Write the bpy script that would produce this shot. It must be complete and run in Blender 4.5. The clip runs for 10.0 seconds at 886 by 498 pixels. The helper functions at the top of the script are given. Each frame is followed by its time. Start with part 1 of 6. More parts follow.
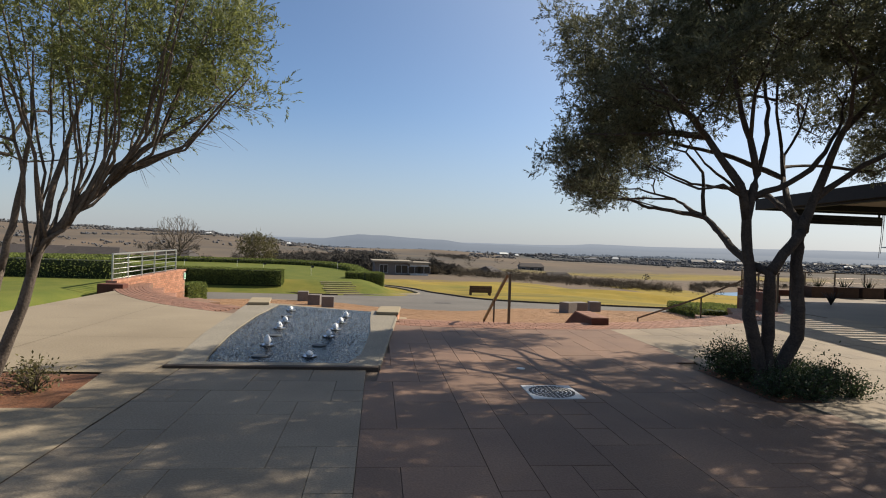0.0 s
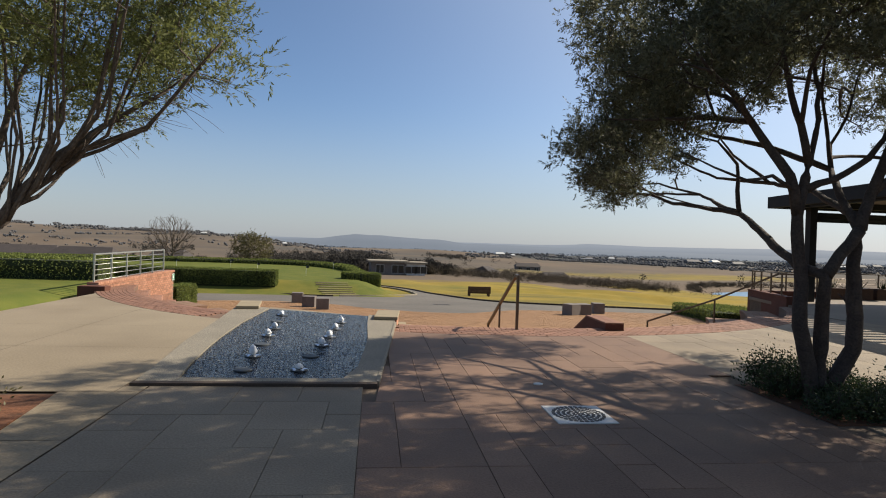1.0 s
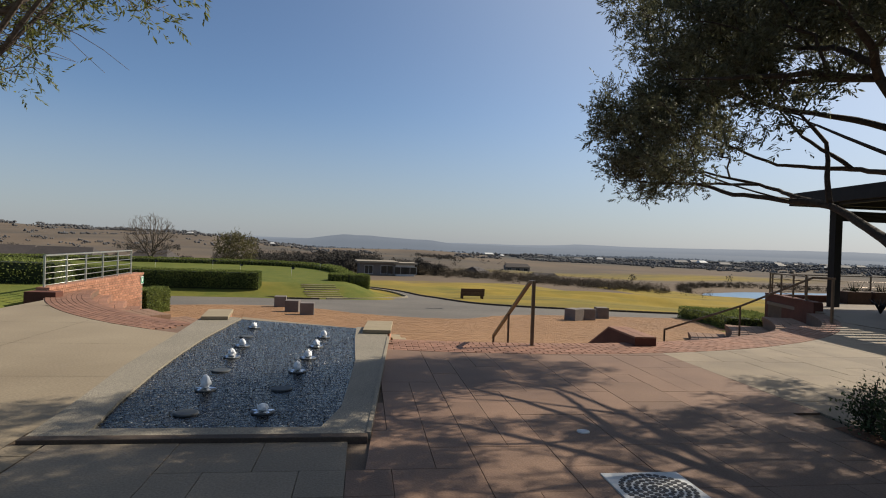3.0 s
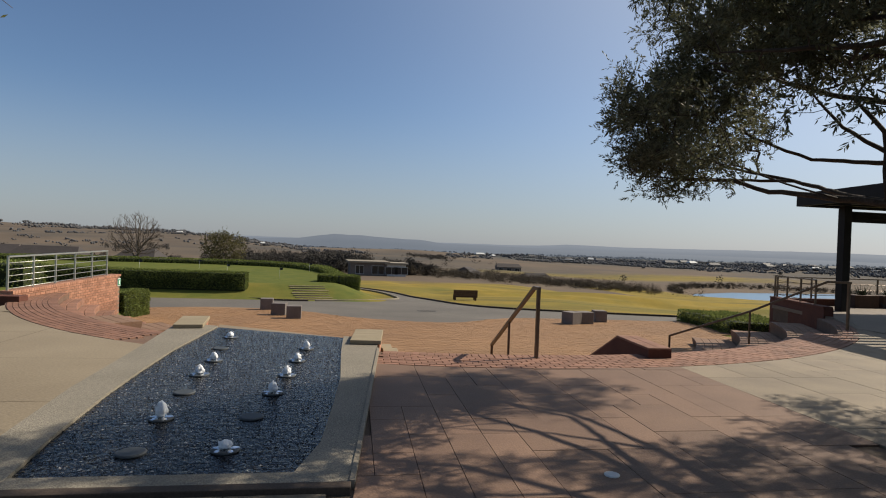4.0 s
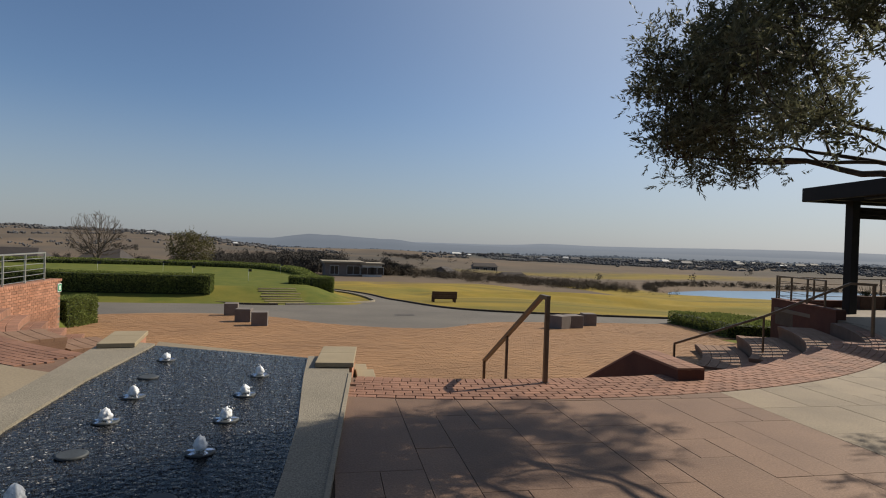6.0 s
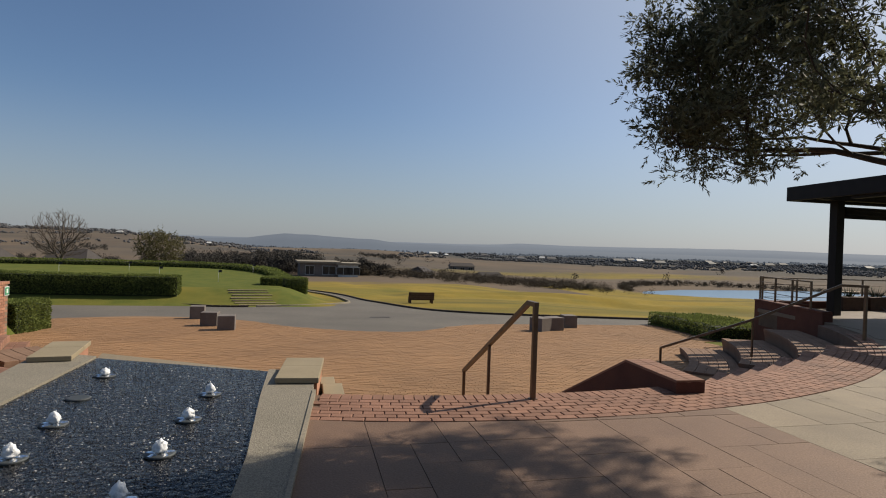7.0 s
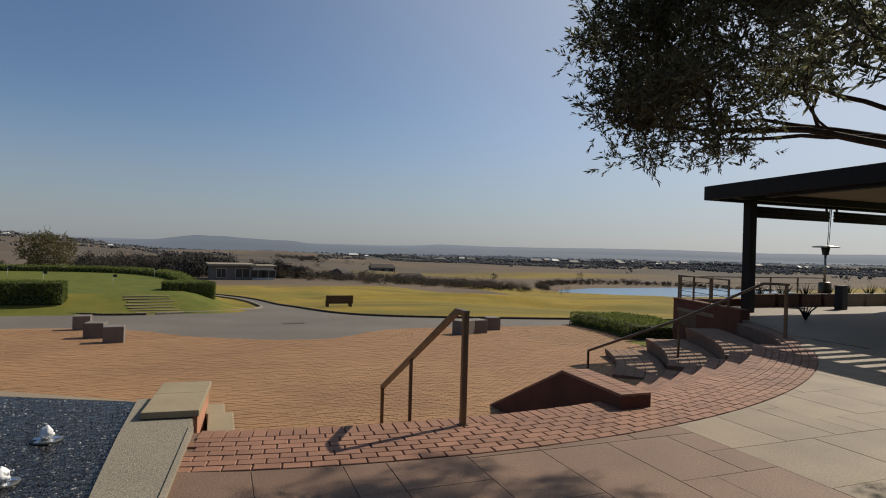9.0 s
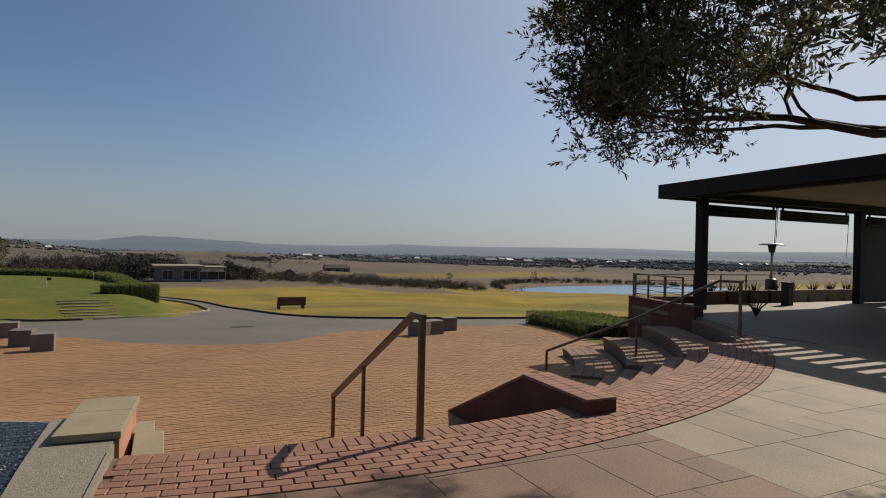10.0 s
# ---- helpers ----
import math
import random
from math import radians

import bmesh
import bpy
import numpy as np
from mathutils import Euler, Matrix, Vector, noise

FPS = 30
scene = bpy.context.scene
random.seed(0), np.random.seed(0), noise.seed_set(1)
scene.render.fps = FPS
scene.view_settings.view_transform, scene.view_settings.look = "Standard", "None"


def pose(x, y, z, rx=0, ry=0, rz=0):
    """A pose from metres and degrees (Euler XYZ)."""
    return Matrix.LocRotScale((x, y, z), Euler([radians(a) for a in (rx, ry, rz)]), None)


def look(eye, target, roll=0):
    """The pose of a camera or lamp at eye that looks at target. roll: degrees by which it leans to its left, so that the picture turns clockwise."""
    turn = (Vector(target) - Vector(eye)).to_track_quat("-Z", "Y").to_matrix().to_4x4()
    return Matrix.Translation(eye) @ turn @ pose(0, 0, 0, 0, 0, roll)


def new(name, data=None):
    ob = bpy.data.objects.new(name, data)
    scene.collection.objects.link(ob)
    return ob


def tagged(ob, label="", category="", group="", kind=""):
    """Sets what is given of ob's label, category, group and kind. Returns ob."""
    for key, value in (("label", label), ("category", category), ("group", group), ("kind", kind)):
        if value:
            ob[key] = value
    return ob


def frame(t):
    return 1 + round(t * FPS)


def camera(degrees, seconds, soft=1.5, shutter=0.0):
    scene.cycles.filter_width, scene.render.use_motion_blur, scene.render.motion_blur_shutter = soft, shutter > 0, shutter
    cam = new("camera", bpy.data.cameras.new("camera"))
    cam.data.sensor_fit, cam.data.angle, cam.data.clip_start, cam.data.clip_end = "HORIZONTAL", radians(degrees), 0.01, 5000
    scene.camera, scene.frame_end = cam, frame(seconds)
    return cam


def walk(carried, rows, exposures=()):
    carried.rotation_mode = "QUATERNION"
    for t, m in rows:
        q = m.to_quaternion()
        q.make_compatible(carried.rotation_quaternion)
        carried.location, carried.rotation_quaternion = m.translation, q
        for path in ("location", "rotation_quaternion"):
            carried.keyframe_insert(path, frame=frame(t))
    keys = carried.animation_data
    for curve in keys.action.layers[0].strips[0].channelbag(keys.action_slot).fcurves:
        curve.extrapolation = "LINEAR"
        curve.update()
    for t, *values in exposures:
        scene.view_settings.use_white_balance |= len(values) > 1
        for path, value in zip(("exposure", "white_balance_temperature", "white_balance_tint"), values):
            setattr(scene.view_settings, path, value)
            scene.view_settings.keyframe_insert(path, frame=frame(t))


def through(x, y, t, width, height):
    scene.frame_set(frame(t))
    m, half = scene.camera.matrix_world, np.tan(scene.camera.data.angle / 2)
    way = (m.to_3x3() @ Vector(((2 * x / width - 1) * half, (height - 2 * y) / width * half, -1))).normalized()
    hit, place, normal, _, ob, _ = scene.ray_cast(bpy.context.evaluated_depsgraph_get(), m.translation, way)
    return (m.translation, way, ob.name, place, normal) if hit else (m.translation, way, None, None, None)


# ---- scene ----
cam = camera(74.6, 10.0, soft=1.05)
PATH = [
    (0, (-0.16, -0.775, 1.594), (0.059, 1.213, 1.574), 1.9),
    (0.5, (-0.166, -0.307, 1.578), (0.058, 1.681, 1.557), 1.9),
    (1, (-0.191, 0.103, 1.583), (0.041, 2.089, 1.563), 1.9),
    (1.5, (-0.18, 0.536, 1.584), (0.062, 2.521, 1.564), 1.8),
    (2, (-0.199, 0.992, 1.568), (0.049, 2.977, 1.55), 1.9),
    (2.5, (-0.202, 1.421, 1.562), (0.055, 3.404, 1.544), 1.9),
    (4, (-0.149, 2.702, 1.602), (0.151, 4.68, 1.585), 2.1),
    (4.5, (-0.07, 3.174, 1.601), (0.244, 5.149, 1.583), 2.0),
    (5, (-0.068, 3.553, 1.597), (0.266, 5.525, 1.579), 1.9),
    (6.5, (0.025, 4.701, 1.6), (0.44, 6.657, 1.585), 1.9),
    (7, (0.113, 5.046, 1.607), (0.572, 6.993, 1.593), 1.9),
    (7.5, (0.155, 5.345, 1.606), (0.672, 7.277, 1.596), 1.9),
    (8, (0.224, 5.559, 1.599), (0.817, 7.469, 1.591), 1.7),
    (8.5, (0.339, 5.813, 1.588), (0.998, 7.701, 1.583), 1.7),
    (9, (0.421, 6.023, 1.584), (1.14, 7.889, 1.582), 1.6),
    (9.5, (0.498, 6.245, 1.567), (1.287, 8.082, 1.567), 1.6),
    (10, (0.582, 6.414, 1.572), (1.442, 8.22, 1.573), 1.3),
]
walk(cam, [(t, look(eye, target, roll)) for t, eye, target, roll in PATH],
     exposures=[(0, 0.74), (1, 0.67), (2.5, 0.48), (4.5, 0.3), (6.5, 0.22), (8, 0.15), (10, 0.05)])

# ---- world, sun ----
SUN_EL, SUN_AZ = radians(38.6), radians(73.8)      # azimuth clockwise from +y
SUN_WAY = Vector((math.sin(SUN_AZ) * math.cos(SUN_EL), math.cos(SUN_AZ) * math.cos(SUN_EL), math.sin(SUN_EL)))
world = bpy.data.worlds.new("world")
scene.world = world
world.use_nodes = True
wn = world.node_tree.nodes
sky = wn.new("ShaderNodeTexSky")
sky.sky_type = "NISHITA"
sky.sun_disc = False
sky.sun_elevation, sky.sun_rotation = SUN_EL, SUN_AZ
sky.altitude, sky.air_density, sky.dust_density, sky.ozone_density = 1400, 1.1, 2.4, 4.4
wn["Background"].inputs["Strength"].default_value = 0.078
# thin dust haze, the same all round, that greys the sky towards the horizon
wl = world.node_tree.links
tc, sep, rise, veil = wn.new("ShaderNodeTexCoord"), wn.new("ShaderNodeSeparateXYZ"), wn.new("ShaderNodeMapRange"), wn.new("ShaderNodeMix")
wl.new(tc.outputs["Generated"], sep.inputs[0])
wl.new(sep.outputs["Z"], rise.inputs[0])
rise.interpolation_type = "SMOOTHSTEP"
rise.inputs[1].default_value, rise.inputs[2].default_value = -0.02, 0.24
rise.inputs[3].default_value, rise.inputs[4].default_value = 0.68, 0.0
veil.data_type = "RGBA"
wl.new(rise.outputs[0], veil.inputs[0])
wl.new(sky.outputs[0], veil.inputs[6])
veil.inputs[7].default_value = (3.55, 3.8, 4.2, 1.0)
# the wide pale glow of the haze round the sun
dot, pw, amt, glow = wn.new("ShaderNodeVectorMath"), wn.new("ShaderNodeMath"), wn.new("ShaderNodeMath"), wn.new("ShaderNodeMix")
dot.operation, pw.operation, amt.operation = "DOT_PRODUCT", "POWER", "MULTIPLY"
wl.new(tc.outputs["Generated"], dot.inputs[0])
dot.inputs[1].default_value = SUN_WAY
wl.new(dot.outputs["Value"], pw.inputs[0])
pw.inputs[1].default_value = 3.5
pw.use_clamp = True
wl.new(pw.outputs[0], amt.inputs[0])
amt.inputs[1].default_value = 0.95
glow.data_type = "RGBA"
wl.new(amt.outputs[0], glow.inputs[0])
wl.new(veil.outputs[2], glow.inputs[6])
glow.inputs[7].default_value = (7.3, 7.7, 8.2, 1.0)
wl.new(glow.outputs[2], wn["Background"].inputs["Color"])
sun = new("sun", bpy.data.lights.new("sun", "SUN"))
sun.data.energy, sun.data.angle, sun.data.color = 4.9, radians(0.53), (1.0, 0.90, 0.75)
sun.matrix_world = look(SUN_WAY * 60, (0, 0, 0))

# ---- materials ----


TONE = 0.82                                        # one measure for all the surface colours below


def rgba(c):
    return (*c, 1.0)


def mat(name, c1, c2, scale=3.0, rough=0.8, bump=0.2, bscale=60.0, rand=0.0, island=0.0, metal=0.0, fine=0.25, spec=0.4):
    """A surface of two colours: broad stains between c1 and c2, fine grain, bump, and a change from piece to piece."""
    c1, c2 = tuple(v * TONE for v in c1), tuple(v * TONE for v in c2)
    m = bpy.data.materials.new(name)
    m.use_nodes = True
    n, l = m.node_tree.nodes, m.node_tree.links
    b = n["Principled BSDF"]
    geo = n.new("ShaderNodeNewGeometry")
    broad = n.new("ShaderNodeTexNoise")
    broad.inputs["Scale"].default_value, broad.inputs["Detail"].default_value = scale, 5.0
    l.new(geo.outputs["Position"], broad.inputs["Vector"])
    ramp = n.new("ShaderNodeMapRange")
    ramp.inputs[1].default_value, ramp.inputs[2].default_value = 0.32, 0.68
    l.new(broad.outputs[0], ramp.inputs[0])
    mix = n.new("ShaderNodeMix")
    mix.data_type = "RGBA"
    mix.inputs[6].default_value, mix.inputs[7].default_value = rgba(c1), rgba(c2)
    l.new(ramp.outputs[0], mix.inputs[0])
    grain = n.new("ShaderNodeTexNoise")
    grain.inputs["Scale"].default_value, grain.inputs["Detail"].default_value = bscale, 4.0
    l.new(geo.outputs["Position"], grain.inputs["Vector"])
    val = n.new("ShaderNodeMapRange")
    val.inputs[1].default_value, val.inputs[2].default_value = 0.25, 0.75
    val.inputs[3].default_value, val.inputs[4].default_value = 1.0 - fine, 1.0 + fine
    l.new(grain.outputs[0], val.inputs[0])
    last = val.outputs[0]
    for amount, node, socket in ((rand, "ShaderNodeObjectInfo", "Random"), (island, "ShaderNodeNewGeometry", "Random Per Island")):
        if amount:
            src = n.new(node)
            r = n.new("ShaderNodeMapRange")
            r.inputs[3].default_value, r.inputs[4].default_value = 1.0 - amount, 1.0 + amount
            l.new(src.outputs[socket], r.inputs[0])
            mul = n.new("ShaderNodeMath")
            mul.operation = "MULTIPLY"
            l.new(last, mul.inputs[0])
            l.new(r.outputs[0], mul.inputs[1])
            last = mul.outputs[0]
    scalec = n.new("ShaderNodeVectorMath")
    scalec.operation = "SCALE"
    l.new(mix.outputs[2], scalec.inputs[0])
    l.new(last, scalec.inputs[3])
    l.new(scalec.outputs[0], b.inputs["Base Color"])
    b.inputs["Roughness"].default_value = rough
    b.inputs["Metallic"].default_value = metal
    b.inputs["Specular IOR Level"].default_value = spec
    if bump:
        bp = n.new("ShaderNodeBump")
        bp.inputs["Strength"].default_value, bp.inputs["Distance"].default_value = bump, 0.01
        l.new(grain.outputs[0], bp.inputs["Height"])
        l.new(bp.outputs[0], b.inputs["Normal"])
    return m


M = {
    "slab_warm": mat("slab_warm", (0.215, 0.13, 0.083), (0.154, 0.092, 0.061), 1.1, 0.75, 0.35, 60, rand=0.14, island=0.14),
    "slab_pale": mat("slab_pale", (0.262, 0.208, 0.138), (0.195, 0.152, 0.103), 1.3, 0.75, 0.35, 60, rand=0.11, island=0.11),
    "slab_grey": mat("slab_grey", (0.245, 0.2, 0.142), (0.185, 0.148, 0.105), 0.9, 0.8, 0.35, 60, rand=0.1, island=0.1),
    "concrete": mat("concrete", (0.30, 0.243, 0.163), (0.222, 0.175, 0.114), 0.42, 0.85, 0.25, 40, fine=0.2),
    "screed": mat("screed", (0.219, 0.172, 0.122), (0.175, 0.138, 0.098), 0.6, 0.7, 0.15, 50, fine=0.12),
    "joint": mat("joint", (0.115, 0.083, 0.058), (0.15, 0.11, 0.077), 4.0, 0.95, 0.3, 90),
    "brick_paver": mat("brick_paver", (0.305, 0.155, 0.097), (0.225, 0.112, 0.07), 2.0, 0.8, 0.3, 90, rand=0.14, island=0.14),
    "brick_seat": mat("brick_seat", (0.263, 0.159, 0.101), (0.212, 0.124, 0.076), 3.0, 0.85, 0.3, 80, island=0.18),
    "brick_wall": mat("brick_wall", (0.4, 0.2, 0.125), (0.31, 0.145, 0.085), 2.5, 0.85, 0.4, 80, rand=0.22, island=0.22),
    "brick_dark": mat("brick_dark", (0.146, 0.052, 0.030), (0.102, 0.034, 0.021), 2.5, 0.85, 0.4, 80, rand=0.18, island=0.18),
    "court_joint": mat("court_joint", (0.315, 0.182, 0.086), (0.255, 0.147, 0.07), 2.0, 0.95, 0.3, 90),
    "border_joint": mat("border_joint", (0.2, 0.12, 0.08), (0.15, 0.09, 0.06), 3.0, 0.95, 0.3, 90),
    "mortar": mat("mortar", (0.219, 0.172, 0.122), (0.175, 0.138, 0.098), 5.0, 0.95, 0.3, 90),
    "court_paver": mat("court_paver", (0.345, 0.19, 0.086), (0.27, 0.148, 0.068), 0.35, 0.85, 0.3, 70, island=0.1, rand=0.05),
    "asphalt": mat("asphalt", (0.152, 0.135, 0.112), (0.115, 0.102, 0.086), 0.35, 0.9, 0.4, 130, fine=0.3),
    "kerb": mat("kerb", (0.307, 0.262, 0.195), (0.241, 0.207, 0.152), 1.5, 0.85, 0.3, 60, rand=0.1),
    "kerb_dark": mat("kerb_dark", (0.088, 0.062, 0.043), (0.058, 0.041, 0.030), 1.5, 0.9, 0.3, 60),
    "aggregate": mat("aggregate", (0.263, 0.231, 0.177), (0.219, 0.193, 0.146), 1.2, 0.85, 0.6, 95, fine=0.55),
    "sandstone": mat("sandstone", (0.329, 0.269, 0.171), (0.277, 0.224, 0.140), 2.5, 0.8, 0.25, 60, fine=0.1),
    "grey_stone": mat("grey_stone", (0.2, 0.172, 0.152), (0.155, 0.132, 0.116), 3.0, 0.8, 0.3, 70, rand=0.1),
    "steel": mat("steel", (0.20, 0.145, 0.10), (0.14, 0.10, 0.07), 6.0, 0.42, 0.05, 90, metal=0.7, fine=0.15),
    "galvanised": mat("galvanised", (0.55, 0.55, 0.50), (0.45, 0.46, 0.42), 6.0, 0.4, 0.05, 90, metal=0.75, fine=0.1),
    "dark_steel": mat("dark_steel", (0.021, 0.019, 0.018), (0.015, 0.014, 0.014), 4.0, 0.6, 0.08, 90, fine=0.15, spec=0.2),
    "white_metal": mat("white_metal", (0.62, 0.62, 0.60), (0.52, 0.52, 0.50), 3.0, 0.5, 0.1, 60, fine=0.08),
    "iron": mat("iron", (0.06, 0.07, 0.075), (0.04, 0.045, 0.05), 4.0, 0.6, 0.1, 60),
    "timber": mat("timber", (0.095, 0.048, 0.027), (0.066, 0.034, 0.018), 6.0, 0.75, 0.3, 50, rand=0.15),
    "sleeper": mat("sleeper", (0.33, 0.25, 0.16), (0.25, 0.185, 0.115), 3.0, 0.85, 0.3, 50, rand=0.15),
    "soil": mat("soil", (0.175, 0.069, 0.030), (0.110, 0.048, 0.021), 5.0, 0.95, 0.8, 40, fine=0.4),
    "bark": mat("bark", (0.085, 0.062, 0.048), (0.05, 0.037, 0.03), 8.0, 0.9, 0.9, 45, fine=0.4),
    "bark_grey": mat("bark_grey", (0.15, 0.115, 0.09), (0.09, 0.07, 0.055), 8.0, 0.9, 0.9, 45, fine=0.4),
    "blind": mat("blind", (0.06, 0.06, 0.055), (0.045, 0.045, 0.042), 3.0, 0.8, 0.1, 60),
    "ceiling_board": mat("ceiling_board", (0.5, 0.42, 0.32), (0.44, 0.37, 0.28), 2.0, 0.8, 0.1, 40, fine=0.08),
    "house_wall": mat("house_wall", (0.329, 0.276, 0.201), (0.263, 0.221, 0.165), 0.4, 0.85, 0.1, 6, rand=0.25),
    "house_roof": mat("house_roof", (0.14, 0.13, 0.125), (0.10, 0.095, 0.09), 0.4, 0.7, 0.1, 6, rand=0.35),
    "house_white": mat("house_white", (0.62, 0.62, 0.60), (0.5, 0.5, 0.48), 0.4, 0.6, 0.1, 6, rand=0.1),
    "glass_dark": mat("glass_dark", (0.03, 0.035, 0.04), (0.02, 0.024, 0.03), 1.0, 0.15, 0.0, 5, fine=0.05),
    "bag": mat("bag", (0.035, 0.03, 0.028), (0.02, 0.018, 0.017), 4.0, 0.6, 0.2, 40),
    "green_sign": mat("green_sign", (0.02, 0.28, 0.12), (0.02, 0.24, 0.10), 4.0, 0.5, 0.0, 40, fine=0.05),
    "white_paint": mat("white_paint", (0.8, 0.8, 0.78), (0.74, 0.74, 0.72), 4.0, 0.6, 0.0, 40, fine=0.05),
    "flag": mat("flag", (0.04, 0.04, 0.045), (0.03, 0.03, 0.035), 4.0, 0.8, 0.0, 40, fine=0.1),
    "dry_bush": mat("dry_bush", (0.105, 0.08, 0.05), (0.07, 0.056, 0.036), 0.06, 0.95, 0.0, 3, island=0.35, fine=0.3),
    # blue-grey base colour carries the haze over the valley trees
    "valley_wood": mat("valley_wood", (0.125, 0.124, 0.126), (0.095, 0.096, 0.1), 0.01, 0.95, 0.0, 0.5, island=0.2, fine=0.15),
    "dark_roof": mat("dark_roof", (0.062, 0.05, 0.044), (0.045, 0.037, 0.033), 0.8, 0.8, 0.1, 6, rand=0.2),
    # brown paled a little in the colour itself, for haze
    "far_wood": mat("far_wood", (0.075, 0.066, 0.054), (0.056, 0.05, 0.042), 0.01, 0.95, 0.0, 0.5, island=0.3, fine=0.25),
}


def leaf_mat(name, c1, c2, through=0.35, island=0.35, scale=1.2, rough=0.55, spec=0.35):
    m = mat(name, c1, c2, scale, rough, 0.0, 30.0, island=island, fine=0.15, spec=spec)
    n, l = m.node_tree.nodes, m.node_tree.links
    b = n["Principled BSDF"]
    tr = n.new("ShaderNodeBsdfTranslucent")
    mixs = n.new("ShaderNodeMixShader")
    mixs.inputs[0].default_value = through
    src = b.inputs["Base Color"].links[0].from_socket
    l.new(src, tr.inputs["Color"])
    l.new(b.outputs[0], mixs.inputs[1])
    l.new(tr.outputs[0], mixs.inputs[2])
    l.new(mixs.outputs[0], n["Material Output"].inputs["Surface"])
    return m


M["leaf_dark"] = leaf_mat("leaf_dark", (0.155, 0.158, 0.09), (0.112, 0.116, 0.066), 0.5, island=0.5)
M["leaf_light"] = leaf_mat("leaf_light", (0.205, 0.225, 0.076), (0.148, 0.166, 0.056), 0.5)
M["leaf_hedge"] = leaf_mat("leaf_hedge", (0.205, 0.24, 0.068), (0.15, 0.18, 0.052), 0.35, rough=0.85, spec=0.1)
# dark green fill: the shade behind hedge leaves, put into the colour
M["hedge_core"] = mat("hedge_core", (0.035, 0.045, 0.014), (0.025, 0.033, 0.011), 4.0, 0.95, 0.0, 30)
M["leaf_shrub"] = leaf_mat("leaf_shrub", (0.06, 0.085, 0.035), (0.035, 0.055, 0.02))
M["leaf_dry"] = leaf_mat("leaf_dry", (0.15, 0.13, 0.05), (0.10, 0.09, 0.035))
M["grass_blade"] = leaf_mat("grass_blade", (0.13, 0.17, 0.04), (0.2, 0.19, 0.05), 0.3)


def water_mat():
    m = bpy.data.materials.new("pool_water")
    m.use_nodes = True
    n, l = m.node_tree.nodes, m.node_tree.links
    b = n["Principled BSDF"]
    b.inputs["Base Color"].default_value = (0.8, 0.8, 0.79, 1)
    b.inputs["Roughness"].default_value = 0.06
    b.inputs["IOR"].default_value = 1.2
    b.inputs["Transmission Weight"].default_value = 1.0
    b.inputs["Specular IOR Level"].default_value = 0.035
    geo, nz, bp = n.new("ShaderNodeNewGeometry"), n.new("ShaderNodeTexNoise"), n.new("ShaderNodeBump")
    nz.inputs["Scale"].default_value, nz.inputs["Detail"].default_value = 16.0, 3.0
    bp.inputs["Strength"].default_value, bp.inputs["Distance"].default_value = 0.8, 0.02
    l.new(geo.outputs["Position"], nz.inputs["Vector"])
    l.new(nz.outputs[0], bp.inputs["Height"])
    l.new(bp.outputs[0], b.inputs["Normal"])
    return m


M["water"] = water_mat()
# pond's blue base colour stands in for sky reflected by ripples
M["lake"] = mat("lake", (0.14, 0.24, 0.35), (0.115, 0.205, 0.31), 0.02, 0.3, 0.0, 0.3, fine=0.05, spec=0.35)
M["foam"] = mat("foam", (0.88, 0.89, 0.9), (0.8, 0.82, 0.84), 20.0, 0.4, 0.5, 60, fine=0.1)
M["pebble_loose"] = mat("pebble_loose", (0.05, 0.053, 0.062), (0.03, 0.032, 0.04), 14.0, 0.55, 0.3, 200, fine=0.2, spec=0.12)


def speckle(m, stops):
    """Mixed pebbles: mostly black, some grey, a few nearly white."""
    n, l = m.node_tree.nodes, m.node_tree.links
    geo, ramp = n.new("ShaderNodeNewGeometry"), n.new("ShaderNodeValToRGB")
    l.new(geo.outputs["Random Per Island"], ramp.inputs[0])
    while len(ramp.color_ramp.elements) < len(stops):
        ramp.color_ramp.elements.new(0.5)
    for e, (at, c) in zip(ramp.color_ramp.elements, stops):
        e.position, e.color = at, rgba(c)
    l.new(ramp.outputs[0], n["Principled BSDF"].inputs["Base Color"])


speckle(M["pebble_loose"], ((0.0, (0.007, 0.0085, 0.0115)), (0.5, (0.0125, 0.015, 0.02)), (0.78, (0.025, 0.028, 0.034)), (0.92, (0.08, 0.082, 0.087)), (1.0, (0.34, 0.33, 0.31))))
M["pebble"] = mat("pebble", (0.016, 0.018, 0.022), (0.007, 0.008, 0.011), 30.0, 0.7, 1.0, 110, fine=0.7, spec=0.12)


